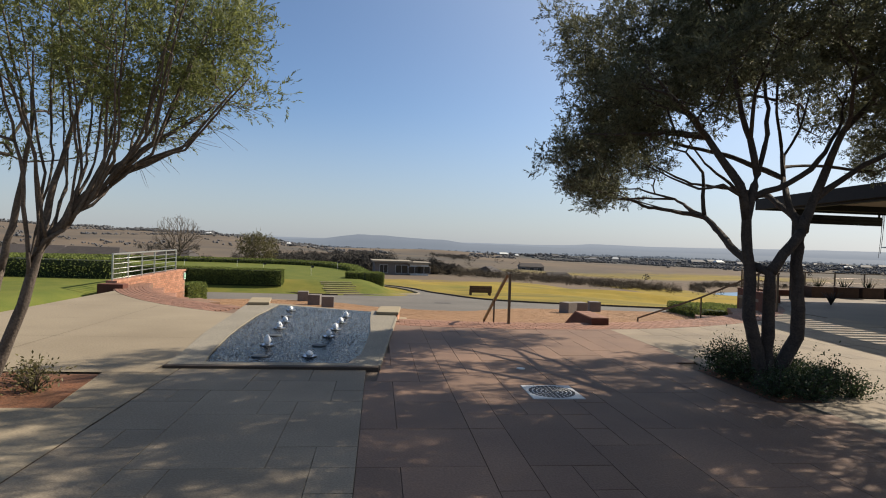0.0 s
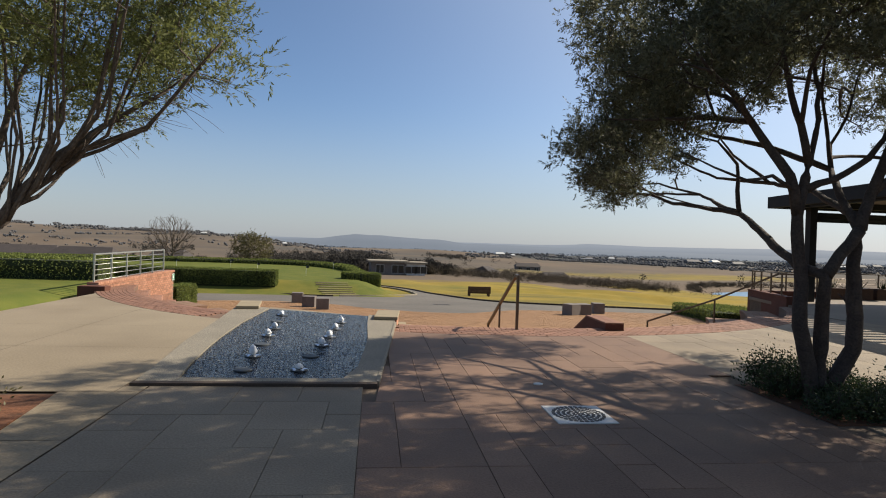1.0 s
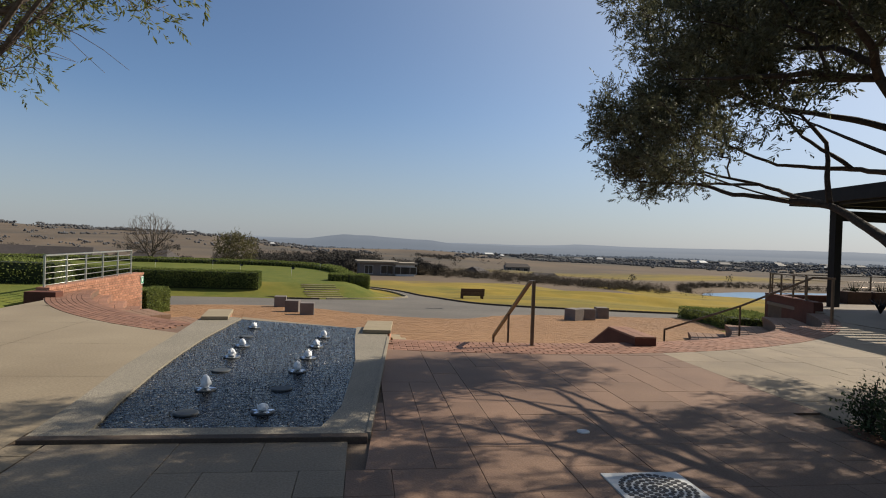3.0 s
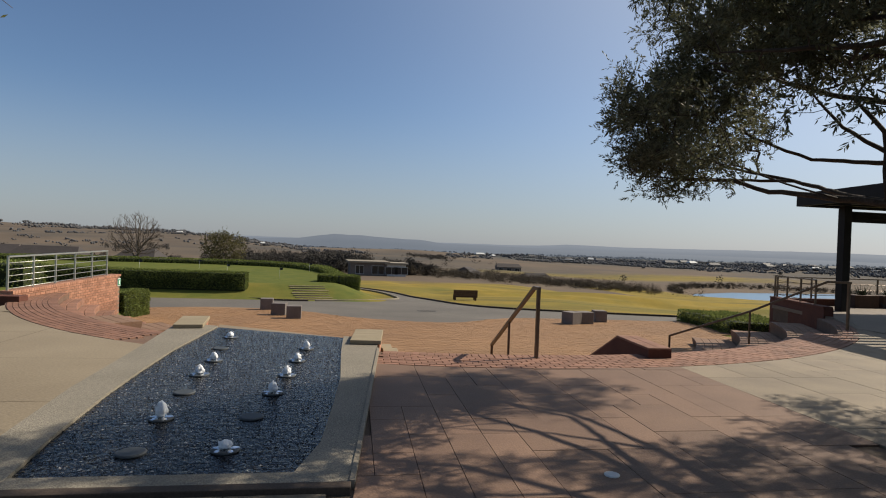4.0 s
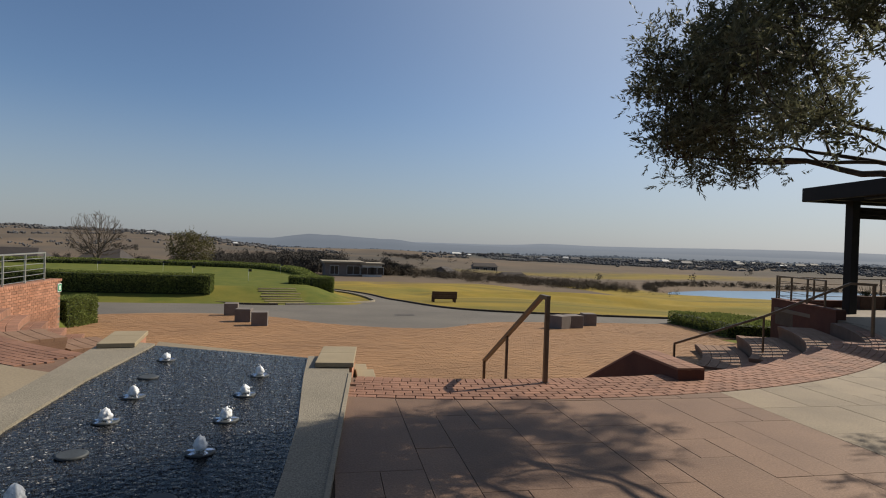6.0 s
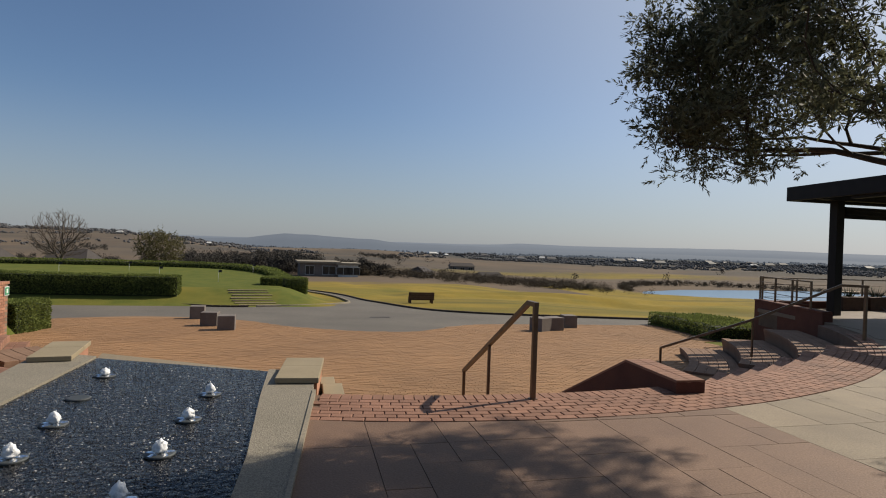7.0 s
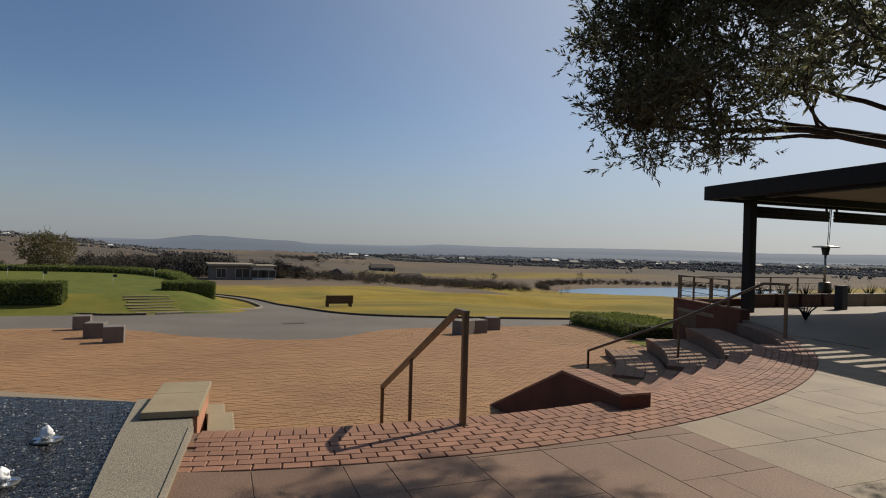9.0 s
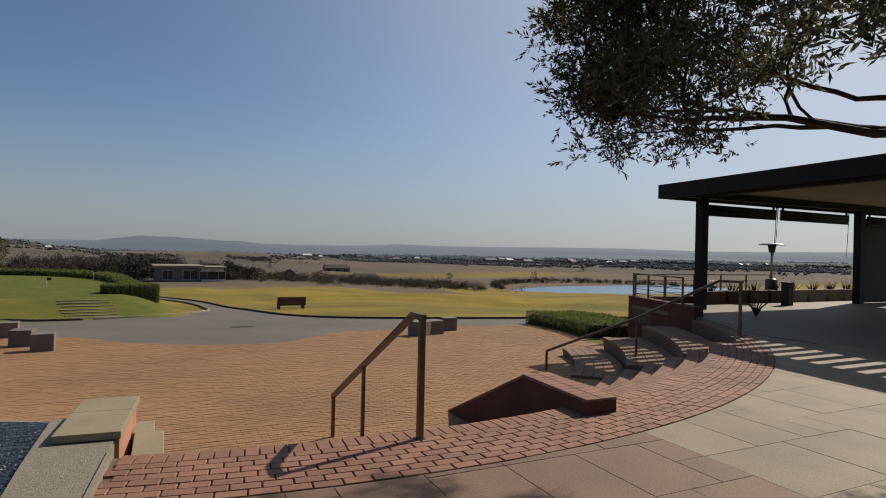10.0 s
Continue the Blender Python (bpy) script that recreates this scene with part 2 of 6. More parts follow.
def ground_mat():
    m = bpy.data.materials.new("ground")
    m.use_nodes = True
    n, l = m.node_tree.nodes, m.node_tree.links
    b = n["Principled BSDF"]
    geo = n.new("ShaderNodeNewGeometry")

    def noise_of(scale, detail=5.0):
        nz = n.new("ShaderNodeTexNoise")
        nz.inputs["Scale"].default_value, nz.inputs["Detail"].default_value = scale, detail
        l.new(geo.outputs["Position"], nz.inputs["Vector"])
        return nz.outputs[0]

    def mixed(fac, a, c):
        mx = n.new("ShaderNodeMix")
        mx.data_type = "RGBA"
        l.new(fac, mx.inputs[0])
        for k, v in ((6, a), (7, c)):
            if isinstance(v, tuple):
                mx.inputs[k].default_value = rgba(v)
            else:
                l.new(v, mx.inputs[k])
        return mx.outputs[2]

    def soft(src, lo, hi):
        r = n.new("ShaderNodeMapRange")
        r.inputs[1].default_value, r.inputs[2].default_value = lo, hi
        l.new(src, r.inputs[0])
        return r.outputs[0]

    att = n.new("ShaderNodeAttribute")
    att.attribute_name = "dry"
    add = n.new("ShaderNodeMath")
    add.operation = "MULTIPLY_ADD"
    l.new(noise_of(0.25), add.inputs[0])
    add.inputs[1].default_value = 0.5
    l.new(att.outputs["Fac"], add.inputs[2])
    d = n.new("ShaderNodeMath")
    d.operation = "SUBTRACT"
    l.new(add.outputs[0], d.inputs[0])
    d.inputs[1].default_value = 0.25
    green = mixed(soft(noise_of(1.3), 0.35, 0.65), (0.08, 0.098, 0.021), (0.112, 0.12, 0.026))
    straw = mixed(soft(noise_of(0.35), 0.35, 0.65), (0.25, 0.178, 0.034), (0.195, 0.147, 0.03))
    veld = mixed(soft(noise_of(0.02), 0.35, 0.65), (0.14, 0.107, 0.077), (0.1, 0.079, 0.06))
    mow = n.new("ShaderNodeVectorMath")     # long mowing and wear streaks
    mow.operation = "MULTIPLY"
    l.new(geo.outputs["Position"], mow.inputs[0])
    mow.inputs[1].default_value = (0.035, 0.22, 0.2)
    streak = n.new("ShaderNodeTexNoise")
    streak.inputs["Scale"].default_value, streak.inputs["Detail"].default_value = 1.0, 4.0
    l.new(mow.outputs[0], streak.inputs["Vector"])
    straw = mixed(soft(streak.outputs[0], 0.45, 0.68), straw, (0.125, 0.105, 0.03))
    c = mixed(soft(d.outputs[0], 0.15, 0.45), green, straw)
    c = mixed(soft(d.outputs[0], 0.6, 0.85), c, veld)
    # dark bush cover in long patches far out
    flat = n.new("ShaderNodeVectorMath")
    flat.operation = "MULTIPLY"
    flat.inputs[1].default_value = (0.0035, 0.009, 0.0)
    l.new(geo.outputs["Position"], flat.inputs[0])
    patch = n.new("ShaderNodeTexNoise")
    patch.inputs["Scale"].default_value, patch.inputs["Detail"].default_value = 1.0, 6.0
    l.new(flat.outputs[0], patch.inputs["Vector"])
    bush = n.new("ShaderNodeAttribute")
    bush.attribute_name = "bush"
    both = n.new("ShaderNodeMath")
    both.operation = "MULTIPLY"
    l.new(soft(patch.outputs[0], 0.42, 0.58), both.inputs[0])
    l.new(bush.outputs["Fac"], both.inputs[1])
    past = n.new("ShaderNodeMath")          # closed wood where the value passes one
    past.operation = "SUBTRACT"
    past.use_clamp = True
    l.new(bush.outputs["Fac"], past.inputs[0])
    past.inputs[1].default_value = 0.8
    cover = n.new("ShaderNodeMath")
    cover.operation = "ADD"
    cover.use_clamp = True
    l.new(both.outputs[0], cover.inputs[0])
    l.new(past.outputs[0], cover.inputs[1])
    c = mixed(cover.outputs[0], c, (0.06, 0.062, 0.058))
    l.new(c, b.inputs["Base Color"])
    b.inputs["Roughness"].default_value = 0.95
    b.inputs["Specular IOR Level"].default_value = 0.1
    bp = n.new("ShaderNodeBump")
    bp.inputs["Strength"].default_value, bp.inputs["Distance"].default_value = 0.6, 0.03
    l.new(noise_of(25.0), bp.inputs["Height"])
    l.new(bp.outputs[0], b.inputs["Normal"])
    return m


M["ground"] = ground_mat()


# Far backdrop: distance haze is put into the blue-grey colour and its glow.
def haze_mat(name, c, glow):
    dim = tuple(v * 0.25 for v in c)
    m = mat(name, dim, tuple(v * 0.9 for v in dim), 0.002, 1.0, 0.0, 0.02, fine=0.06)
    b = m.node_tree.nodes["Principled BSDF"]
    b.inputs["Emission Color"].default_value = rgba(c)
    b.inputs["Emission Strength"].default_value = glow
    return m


M["hill_near"] = haze_mat("hill_near", (0.115, 0.136, 0.166), 0.8)
M["haze_wood"] = haze_mat("haze_wood", (0.1, 0.117, 0.142), 0.6)
M["hill_far"] = haze_mat("hill_far", (0.142, 0.166, 0.2), 0.8)

# ---- building helpers ----


def link_mesh(name, bm, material, parent=None, label=""):
    me = bpy.data.meshes.new(name)
    bm.to_mesh(me)
    bm.free()
    if material:
        me.materials.append(material)
    ob = new(name, me)
    if parent:
        ob.parent = parent
        ob.matrix_parent_inverse = Matrix()
    if label:
        ob["label"] = label
    return ob


def part(name, bm, material, parent, label=""):
    return link_mesh(name, bm, material, parent, label)


def empty(name, x=0.0, y=0.0, z=0.0, turn=0.0):
    ob = new(name)
    ob.empty_display_size = 0.2
    ob.matrix_basis = pose(x, y, z, 0, 0, turn)
    return ob


def raw_mesh(name, verts, faces, material, parent=None, label=""):
    me = bpy.data.meshes.new(name)
    me.from_pydata(verts, [], faces)
    me.update()
    me.materials.append(material)
    ob = new(name, me)
    if parent:
        ob.parent = parent
    if label:
        ob["label"] = label
    return ob


def box(bm, x0, x1, y0, y1, z0, z1, bevel=0.0, m=None):
    r = bmesh.ops.create_cube(bm, size=1.0, matrix=(m or Matrix()) @ Matrix.LocRotScale(((x0 + x1) / 2, (y0 + y1) / 2, (z0 + z1) / 2), None, (x1 - x0, y1 - y0, z1 - z0)))
    if bevel:
        bmesh.ops.bevel(bm, geom=list({e for v in r["verts"] for e in v.link_edges}), offset=bevel, segments=2, profile=0.6, affect="EDGES")
    return bm


def boxed(*a, **k):
    return box(bmesh.new(), *a, **k)


def tube(bm, pts, radii, sides=8, cap=True):
    """A round bar through pts, with a radius at each."""
    pts = [Vector(p) for p in pts]
    if not hasattr(radii, "__len__"):
        radii = [radii] * len(pts)
    rings, up = [], Vector((0.31, 0.12, 0.94))
    for i, p in enumerate(pts):
        d = (pts[min(i + 1, len(pts) - 1)] - pts[max(i - 1, 0)]).normalized()
        a = d.cross(up)
        a = a.normalized() if a.length > 0.05 else d.cross(Vector((1, 0, 0))).normalized()
        b = d.cross(a)
        rings.append([bm.verts.new(p + radii[i] * (math.cos(2 * math.pi * k / sides) * a + math.sin(2 * math.pi * k / sides) * b)) for k in range(sides)])
    for r0, r1 in zip(rings, rings[1:]):
        for k in range(sides):
            f = bm.faces.new((r0[k], r0[(k + 1) % sides], r1[(k + 1) % sides], r1[k]))
            f.smooth = True
    if cap:
        bm.faces.new(rings[0][::-1])
        bm.faces.new(rings[-1])
    return bm


def square_bar(bm, pts, w, h):
    """A bar of rectangular section through pts; h along z, w across."""
    pts = [Vector(p) for p in pts]
    rings = []
    for i, p in enumerate(pts):
        d0 = (pts[i] - pts[i - 1]).normalized() if i else (pts[1] - pts[0]).normalized()
        d1 = (pts[i + 1] - pts[i]).normalized() if i + 1 < len(pts) else d0
        d = (d0 + d1).normalized()
        flat = Vector((d.x, d.y, 0))
        if flat.length < 1e-3:
            flat = Vector((d1.x + d0.x, d1.y + d0.y, 0))
        if flat.length < 1e-3:
            flat = Vector((0, 1, 0))
        a = Vector((-flat.y, flat.x, 0)).normalized()
        b = d.cross(a).normalized()
        s = 1.0 / max(0.5, d.dot(d1))
        rings.append([bm.verts.new(p + a * (u * w / 2) + b * (v * h / 2 * s)) for u, v in ((-1, -1), (1, -1), (1, 1), (-1, 1))])
    for r0, r1 in zip(rings, rings[1:]):
        for k in range(4):
            bm.faces.new((r0[k], r0[(k + 1) % 4], r1[(k + 1) % 4], r1[k]))
    bm.faces.new(rings[0][::-1])
    bm.faces.new(rings[-1])
    bmesh.ops.recalc_face_normals(bm, faces=bm.faces)
    return bm


def prism(bm, outline, z0, z1):
    """An upright prism on a plan outline; z0 and z1 are numbers or functions of (x, y)."""
    lo = [bm.verts.new((x, y, z0(x, y) if callable(z0) else z0)) for x, y in outline]
    hi = [bm.verts.new((x, y, z1(x, y) if callable(z1) else z1)) for x, y in outline]
    n = len(outline)
    bm.faces.new(hi)
    bm.faces.new(lo[::-1])
    for i in range(n):
        bm.faces.new((lo[i], lo[(i + 1) % n], hi[(i + 1) % n], hi[i]))
    bmesh.ops.recalc_face_normals(bm, faces=bm.faces)
    return bm


class Batch:
    """Collects many small solids into one mesh."""

    def __init__(self):
        self.v, self.f = [], []

    def add(self, verts, faces):
        k = len(self.v)
        self.v += verts
        self.f += [tuple(i + k for i in f) for f in faces]

    def solid(self, quad, z0, z1, inset=0.004):
        """A low block with chamfered top on four plan corners, counter-clockwise."""
        cx, cy = sum(p[0] for p in quad) / 4, sum(p[1] for p in quad) / 4
        top = []
        for x, y in quad:
            d = math.hypot(x - cx, y - cy)
            top.append((x + (cx - x) / d * inset * 1.4, y + (cy - y) / d * inset * 1.4))
        zz = [z1(x, y) if callable(z1) else z1 for x, y in quad]
        zb = [z0(x, y) if callable(z0) else z0 for x, y in quad]
        v = [(x, y, b) for (x, y), b in zip(quad, zb)] + [(x, y, z - inset) for (x, y), z in zip(quad, zz)] + [(x, y, z) for (x, y), z in zip(top, zz)]
        f = [(8, 9, 10, 11)]
        for a in (0, 4):
            f += [(a + i, a + (i + 1) % 4, a + 4 + (i + 1) % 4, a + 4 + i) for i in range(4)]
        self.add(v, f)

    def make(self, name, material, parent=None, label=""):
        return raw_mesh(name, self.v, self.f, material, parent, label)


def piece_mesh(name, lx, ly, lz, chamfer=0.005):
    """A block with its origin at the middle of its base, chamfered above."""
    b = Batch()
    b.solid([(-lx / 2, -ly / 2), (lx / 2, -ly / 2), (lx / 2, ly / 2), (-lx / 2, ly / 2)], 0, lz, chamfer)
    me = bpy.data.meshes.new(name)
    me.from_pydata(b.v, [], b.f)
    me.update()
    return me


def piece(name, me, m, parent):
    ob = new(name, me)
    ob.parent = parent
    ob.matrix_basis = m
    return ob


# ---- plan ----
CX, CY = 2.5, 21.2            # middle of the round court
R_OUT, R_CREST = 11.08, 10.15  # brick border at the top of the steps


def on_arc(r, th):
    """A point of the plan at radius r, th degrees from the way to the camera's side."""
    return CX + r * math.sin(radians(th)), CY - r * math.cos(radians(th))


def court_z(x, y):
    return -0.2 - 0.047 * y


def smooth(a, b, v):
    t = min(1.0, max(0.0, (v - a) / (b - a)))
    return t * t * (3 - 2 * t)


def inside(poly, x, y):
    hit = False
    for (x0, y0), (x1, y1) in zip(poly, poly[1:] + poly[:1]):
        if (y0 > y) != (y1 > y) and x < (x1 - x0) * (y - y0) / (y1 - y0) + x0:
            hit = not hit
    return hit


def spline(pts, n=8):
    """A smooth open line through plan points."""
    p = [Vector(q).to_3d() for q in pts]
    out = []
    for i in range(len(p) - 1):
        a, b, c, d = p[max(i - 1, 0)], p[i], p[i + 1], p[min(i + 2, len(p) - 1)]
        for k in range(n):
            t = k / n
            q = 0.5 * (2 * b + (c - a) * t + (2 * a - 5 * b + 4 * c - d) * t * t + (3 * b - a - 3 * c + d) * t ** 3)
            out.append((q.x, q.y))
    out.append((p[-1].x, p[-1].y))
    return out


LAKE_Z = -11.0


def land_z(x, y):
    """The height of the open ground."""
    r = math.hypot(x, y)
    near = -0.2 - 0.047 * y
    # island lawn with the putting green lies higher
    isl = smooth(36.0, 40.0, y) * (1 - smooth(60, 70, y)) * (1 - smooth(-1.5, 2.0, x + 0.1 * (y - 40))) * smooth(-60, -40, x)
    near += isl * (0.75 + 0.055 * max(0, y - 38))
    near -= 0.055 * max(0.0, x - 14.0) * smooth(24, 40, y)
    # terrace lawn at the height of the plaza
    left = (1 - smooth(-8.6, -7.9, x)) * (1 - smooth(22.6, 25.5, y))
    near = near * (1 - left) + left * (-0.02)
    if y < 12:
        near = near * smooth(8, 12, y) - 0.06 * (1 - smooth(8, 12, y)) if left < 0.5 else near
    # fairway swells
    near += (0.35 * math.sin(x * 0.11 + y * 0.05) + 0.22 * math.sin(x * 0.23 - y * 0.17)) * smooth(42, 60, y) * (1 - smooth(110, 150, y)) * smooth(4, 9, x)
    # the valley
    d = y
    v = near
    if d > 110:
        v = -5.4 - 0.055 * min(60.0, max(0.0, x - 14.0)) * (1 - smooth(110, 300, d)) - 7.0 * smooth(110, 300, d) - 3 * smooth(330, 900, d) - 30.0 * smooth(1050, 2500, d)
    # hillside towards the west
    side = smooth(150, 1150, -x - 0.1 * d) * smooth(90, 700, d)
    v += side * (22 + 10 * smooth(500, 1600, d))
    # long tan hillside on the west that makes the skyline there
    az = math.degrees(math.atan2(x, max(1.0, d)))
    v += 20.0 * (1 - smooth(-17, -3, az)) * smooth(240, 900, d) * (1 - smooth(1150, 1700, d))
    # low banks across the fairway
    if 8 < x < 60 and 40 < y < 100:
        fade = smooth(8, 12, x) * (1 - smooth(40, 60, x))
        v += fade * (0.4 * smooth(0.0, 1.6, y - 62.0 + 0.25 * x + 1.5 * math.sin(x * 0.22)) - 0.4 * smooth(4.0, 14.0, y - 62.0 + 0.25 * x))
        v += fade * (0.35 * smooth(0.0, 1.6, y - 52.0 - 0.12 * x + math.sin(x * 0.3)) - 0.35 * smooth(3.0, 10.0, y - 52.0 - 0.12 * x))
    # ridge of dry grass beyond the houses
    v += 7 * math.exp(-(((d - 620) / 160) ** 2)) * math.exp(-(((x - 20) / 150) ** 2))
    # hollow of the lake
    e = (((x - 145) * 0.99 + (y - 158) * 0.139) / 37) ** 2 + (((y - 158) * 0.99 - (x - 145) * 0.139) / 22) ** 2
    if e < 4:
        k = 1 - smooth(1.05, 3.3, e)
        v = v * (1 - k) + k * (LAKE_Z - 0.5)
    v += 0.7 * noise.noise((x * 0.012, y * 0.012, 0)) * smooth(120, 400, r) * 4
    return v

# ---- ground ----


def steps_to(start, first, ratio, end):
    out, v, s = [], start, first
    while abs(v) < abs(end):
        out.append(v)
        s *= ratio
        v += s
    return out + [end]


def build_ground():
    fine_x = [i * 0.7 for i in range(-36, 58)]
    xs = sorted([-v for v in steps_to(25.9, 0.8, 1.13, 4600.0)] + fine_x + steps_to(40.6, 0.8, 1.13, 4600.0))
    fine_y = [i * 0.7 for i in range(8, 100)]
    ys = sorted([-30.0, -60.0, -150.0, -500.0, 0.0, -10.0, 3.0] + fine_y + steps_to(70.0, 0.8, 1.09, 4600.0))
    verts, dry, wood = [], [], []
    for y in ys:
        for x in xs:
            z = land_z(x, y)
            verts.append((x, y, z))
            green = (1 - smooth(-2, 3, x + 0.1 * (y - 40))) * (1 - smooth(58, 75, y)) + 0.75 * smooth(11, 13, x) * (1 - smooth(27.5, 29, y))
            straw = 0.42 + 0.1 * smooth(55, 90, y) + 0.12 * noise.noise((x * 0.05, y * 0.05, 3))
            k = (1 - min(1.0, green)) * straw
            # rough grass and veld past the fairway
            far = smooth(95, 125, y + 0.25 * abs(x - 40)) if x < 60 else smooth(150, 175, y)
            lit = 0.5 * math.exp(-(((x - 150) / 110) ** 2 + ((y - 300) / 35) ** 2))
            k = k * (1 - far) + far * (1.0 - lit * smooth(230, 260, y))
            if x < -8.5 and y < 24:
                k = 0.16
            if x < -1.0 and 30 < y < 40.3:
                k = 0.2
            dry.append(k)
            wood.append((1 - 0.45 * (1 - smooth(-16, -6, math.degrees(math.atan2(x, max(1.0, y)))))) * smooth(170, 420, y) * (0.65 + 0.35 * smooth(600, 1200, y)) + 0.75 * smooth(540, 600, y) * smooth(0.17, 0.35, x / max(1.0, y)))
    w = len(xs)
    faces = [(j * w + i, j * w + i + 1, (j + 1) * w + i + 1, (j + 1) * w + i) for j in range(len(ys) - 1) for i in range(w - 1)]
    ob = raw_mesh("ground", verts, faces, M["ground"])
    for p in ob.data.polygons:
        p.use_smooth = True
    a = ob.data.attributes.new("dry", "FLOAT", "POINT")
    a.data.foreach_set("value", dry)
    a = ob.data.attributes.new("bush", "FLOAT", "POINT")
    a.data.foreach_set("value", wood)
    return tagged(ob, "mown lawn, straw-coloured fairway and dry winter veld", "ground", kind="structure")


build_ground()

# lake: a flat sheet in its hollow
bm = bmesh.new()
bmesh.ops.create_circle(bm, cap_ends=True, radius=1.0, segments=64, matrix=Matrix.LocRotScale((145, 158, LAKE_Z), Matrix.Rotation(radians(8), 3, 'Z').to_quaternion(), (66, 40, 1)))
tagged(link_mesh("water", bm, M["lake"]), "still blue pond in the dry grass", "pond", kind="structure")


def ridge(name, dist, base, crest, material, label):
    """A far range of hills as one long sloping mesh."""
    verts, faces, n = [], [], 220
    for i in range(n + 1):
        a = radians(-75 + 150 * i / n)
        h = crest(math.degrees(a))
        for dd, z in ((0, base), (120, base * 0.4 + h * 0.6), (300, h), (700, base)):
            verts.append(((dist + dd) * math.sin(a), (dist + dd) * math.cos(a), z))
    for i in range(n):
        for k in range(3):
            faces.append((i * 4 + k, (i + 1) * 4 + k, (i + 1) * 4 + k + 1, i * 4 + k + 1))
    ob = raw_mesh(name, verts, faces, material)
    for p in ob.data.polygons:
        p.use_smooth = True
    return tagged(ob, label, "hills", kind="structure")


CREST_NEAR = ((-75, -31, -25, -21, -16, -13.8, -8.3, -5.5, -3.2, -2.2, 0.5, 4.3, 6.6, 8.8, 11, 19, 75), (-20, -20, -20, -20, -12, -6, -1, 6, 27, 36, 34, 22, 20, 2, 3, -4, -20))
CREST_FAR = ((-75, 6, 10, 15, 18, 20.8, 22.3, 25.5, 30, 37.7, 43, 50, 54, 60, 75), (6, 10, 12, 11, 16, 31, 29, 24, 26, 34, 35, 27, 30, 39, 34))
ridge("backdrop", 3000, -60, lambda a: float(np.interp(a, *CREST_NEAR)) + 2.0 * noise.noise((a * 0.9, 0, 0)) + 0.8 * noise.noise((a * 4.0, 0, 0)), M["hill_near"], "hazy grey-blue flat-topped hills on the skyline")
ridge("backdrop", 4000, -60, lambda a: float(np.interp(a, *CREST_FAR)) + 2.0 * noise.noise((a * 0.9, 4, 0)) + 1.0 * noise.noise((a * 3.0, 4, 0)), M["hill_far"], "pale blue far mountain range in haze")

# ---- plaza ----
ARC_R = [on_arc(R_OUT, th) for th in range(86, -78, -2)]
plaza = tagged(empty("plaza"), "paved forecourt of warm stone slabs and pale concrete", "pavement", kind="structure")
outline = [(-7.3, -14), (27, -14), (27, 20.0), (13.55, 20.0), (12.4, 15.72)] + [p for p in ARC_R if p[1] < 15.7 and p[0] > -7.6] + [(-7.3, 17.2)]
part("bedding", prism(bmesh.new(), outline, -0.5, -0.022), M["joint"], plaza)
# ring of bedding under the brick border
bm = bmesh.new()
ring = [on_arc(R_OUT + 0.02, th) for th in range(-77, 66, 2)] + [on_arc(R_CREST + (0.53 if th > 44 else 0.012), th) for th in range(64, -79, -2)]
part("border_bedding", prism(bm, ring, -0.9, -0.017), M["border_joint"], plaza)

part("border_mortar", prism(bmesh.new(), [on_arc(R_OUT + 0.3, th) for th in range(-12, 66, 2)] + [on_arc(R_OUT, th) for th in range(64, -14, -2)], -0.03, -0.006), M["slab_pale"], plaza)

FOUNT = [(-2.66, 6.43), (-0.13, 6.43), (0.22, 11.25), (-3.13, 12.75)]       # plan of the fountain up to the brick border
BED_R = [(4.2, 5.1), (5.4, 5.1), (5.5, 6.7), (4.2, 6.7)]
BED_L = [(-6.6, 4.78), (-3.05, 4.78), (-3.25, 6.13), (-6.6, 6.25)]


def paved(x, y):
    return not (inside(FOUNT, x, y) or inside(BED_R, x, y) or inside(BED_L, x, y))


# border bricks: one soldier row and seven stretcher courses
brick_me = {}
for r in range(8):
    lx, ly = (0.098, 0.192) if r == 0 else (0.192, 0.094)
    brick_me[r] = piece_mesh("brick", lx, ly, 0.045, 0.004)
    brick_me[r].materials.append(M["brick_paver"])
rest = Batch()
radii = [R_CREST + 0.1] + [R_CREST + 0.2 + 0.103 * i + 0.05 for i in range(7)]
border_bricks = []
for r, rad in enumerate(radii):
    pitch = math.degrees((0.108 if r == 0 else 0.203) / rad)
    n0, n1 = int(-77 / pitch), int(57 / pitch)
    for k in range(n0, n1):
        th = (k + (0.5 if r % 2 else 0.0)) * pitch
        x, y = on_arc(rad, th)
        if (-33.5 < th < -12.6) or y > 19.6 or (th > 43.8 and rad < R_CREST + 0.58):
            continue
        if 4.29 < x < 4.64 and y > 10.9:
            continue
        dz = random.uniform(-0.002, 0.002)
        border_bricks.append((r, th, x, y, dz))
near = sorted(border_bricks, key=lambda b: math.hypot(b[2] - 2.2, b[3] - 10.4))
LATE = []                                  # pieces are linked last
for i, (r, th, x, y, dz) in enumerate(near):
    if i < 290:
        LATE.append(("brick", brick_me[r], pose(x, y, -0.045 + dz, 0, 0, th + random.uniform(-0.4, 0.4)), plaza))
    else:
        lx, ly = (0.098, 0.192) if r == 0 else (0.192, 0.094)
        c, s = math.cos(radians(th)), math.sin(radians(th))
        rest.solid([(x + c * u - s * v, y + s * u + c * v) for u, v in ((-lx / 2, -ly / 2), (lx / 2, -ly / 2), (lx / 2, ly / 2), (-lx / 2, ly / 2))], -0.045, dz, 0.004)
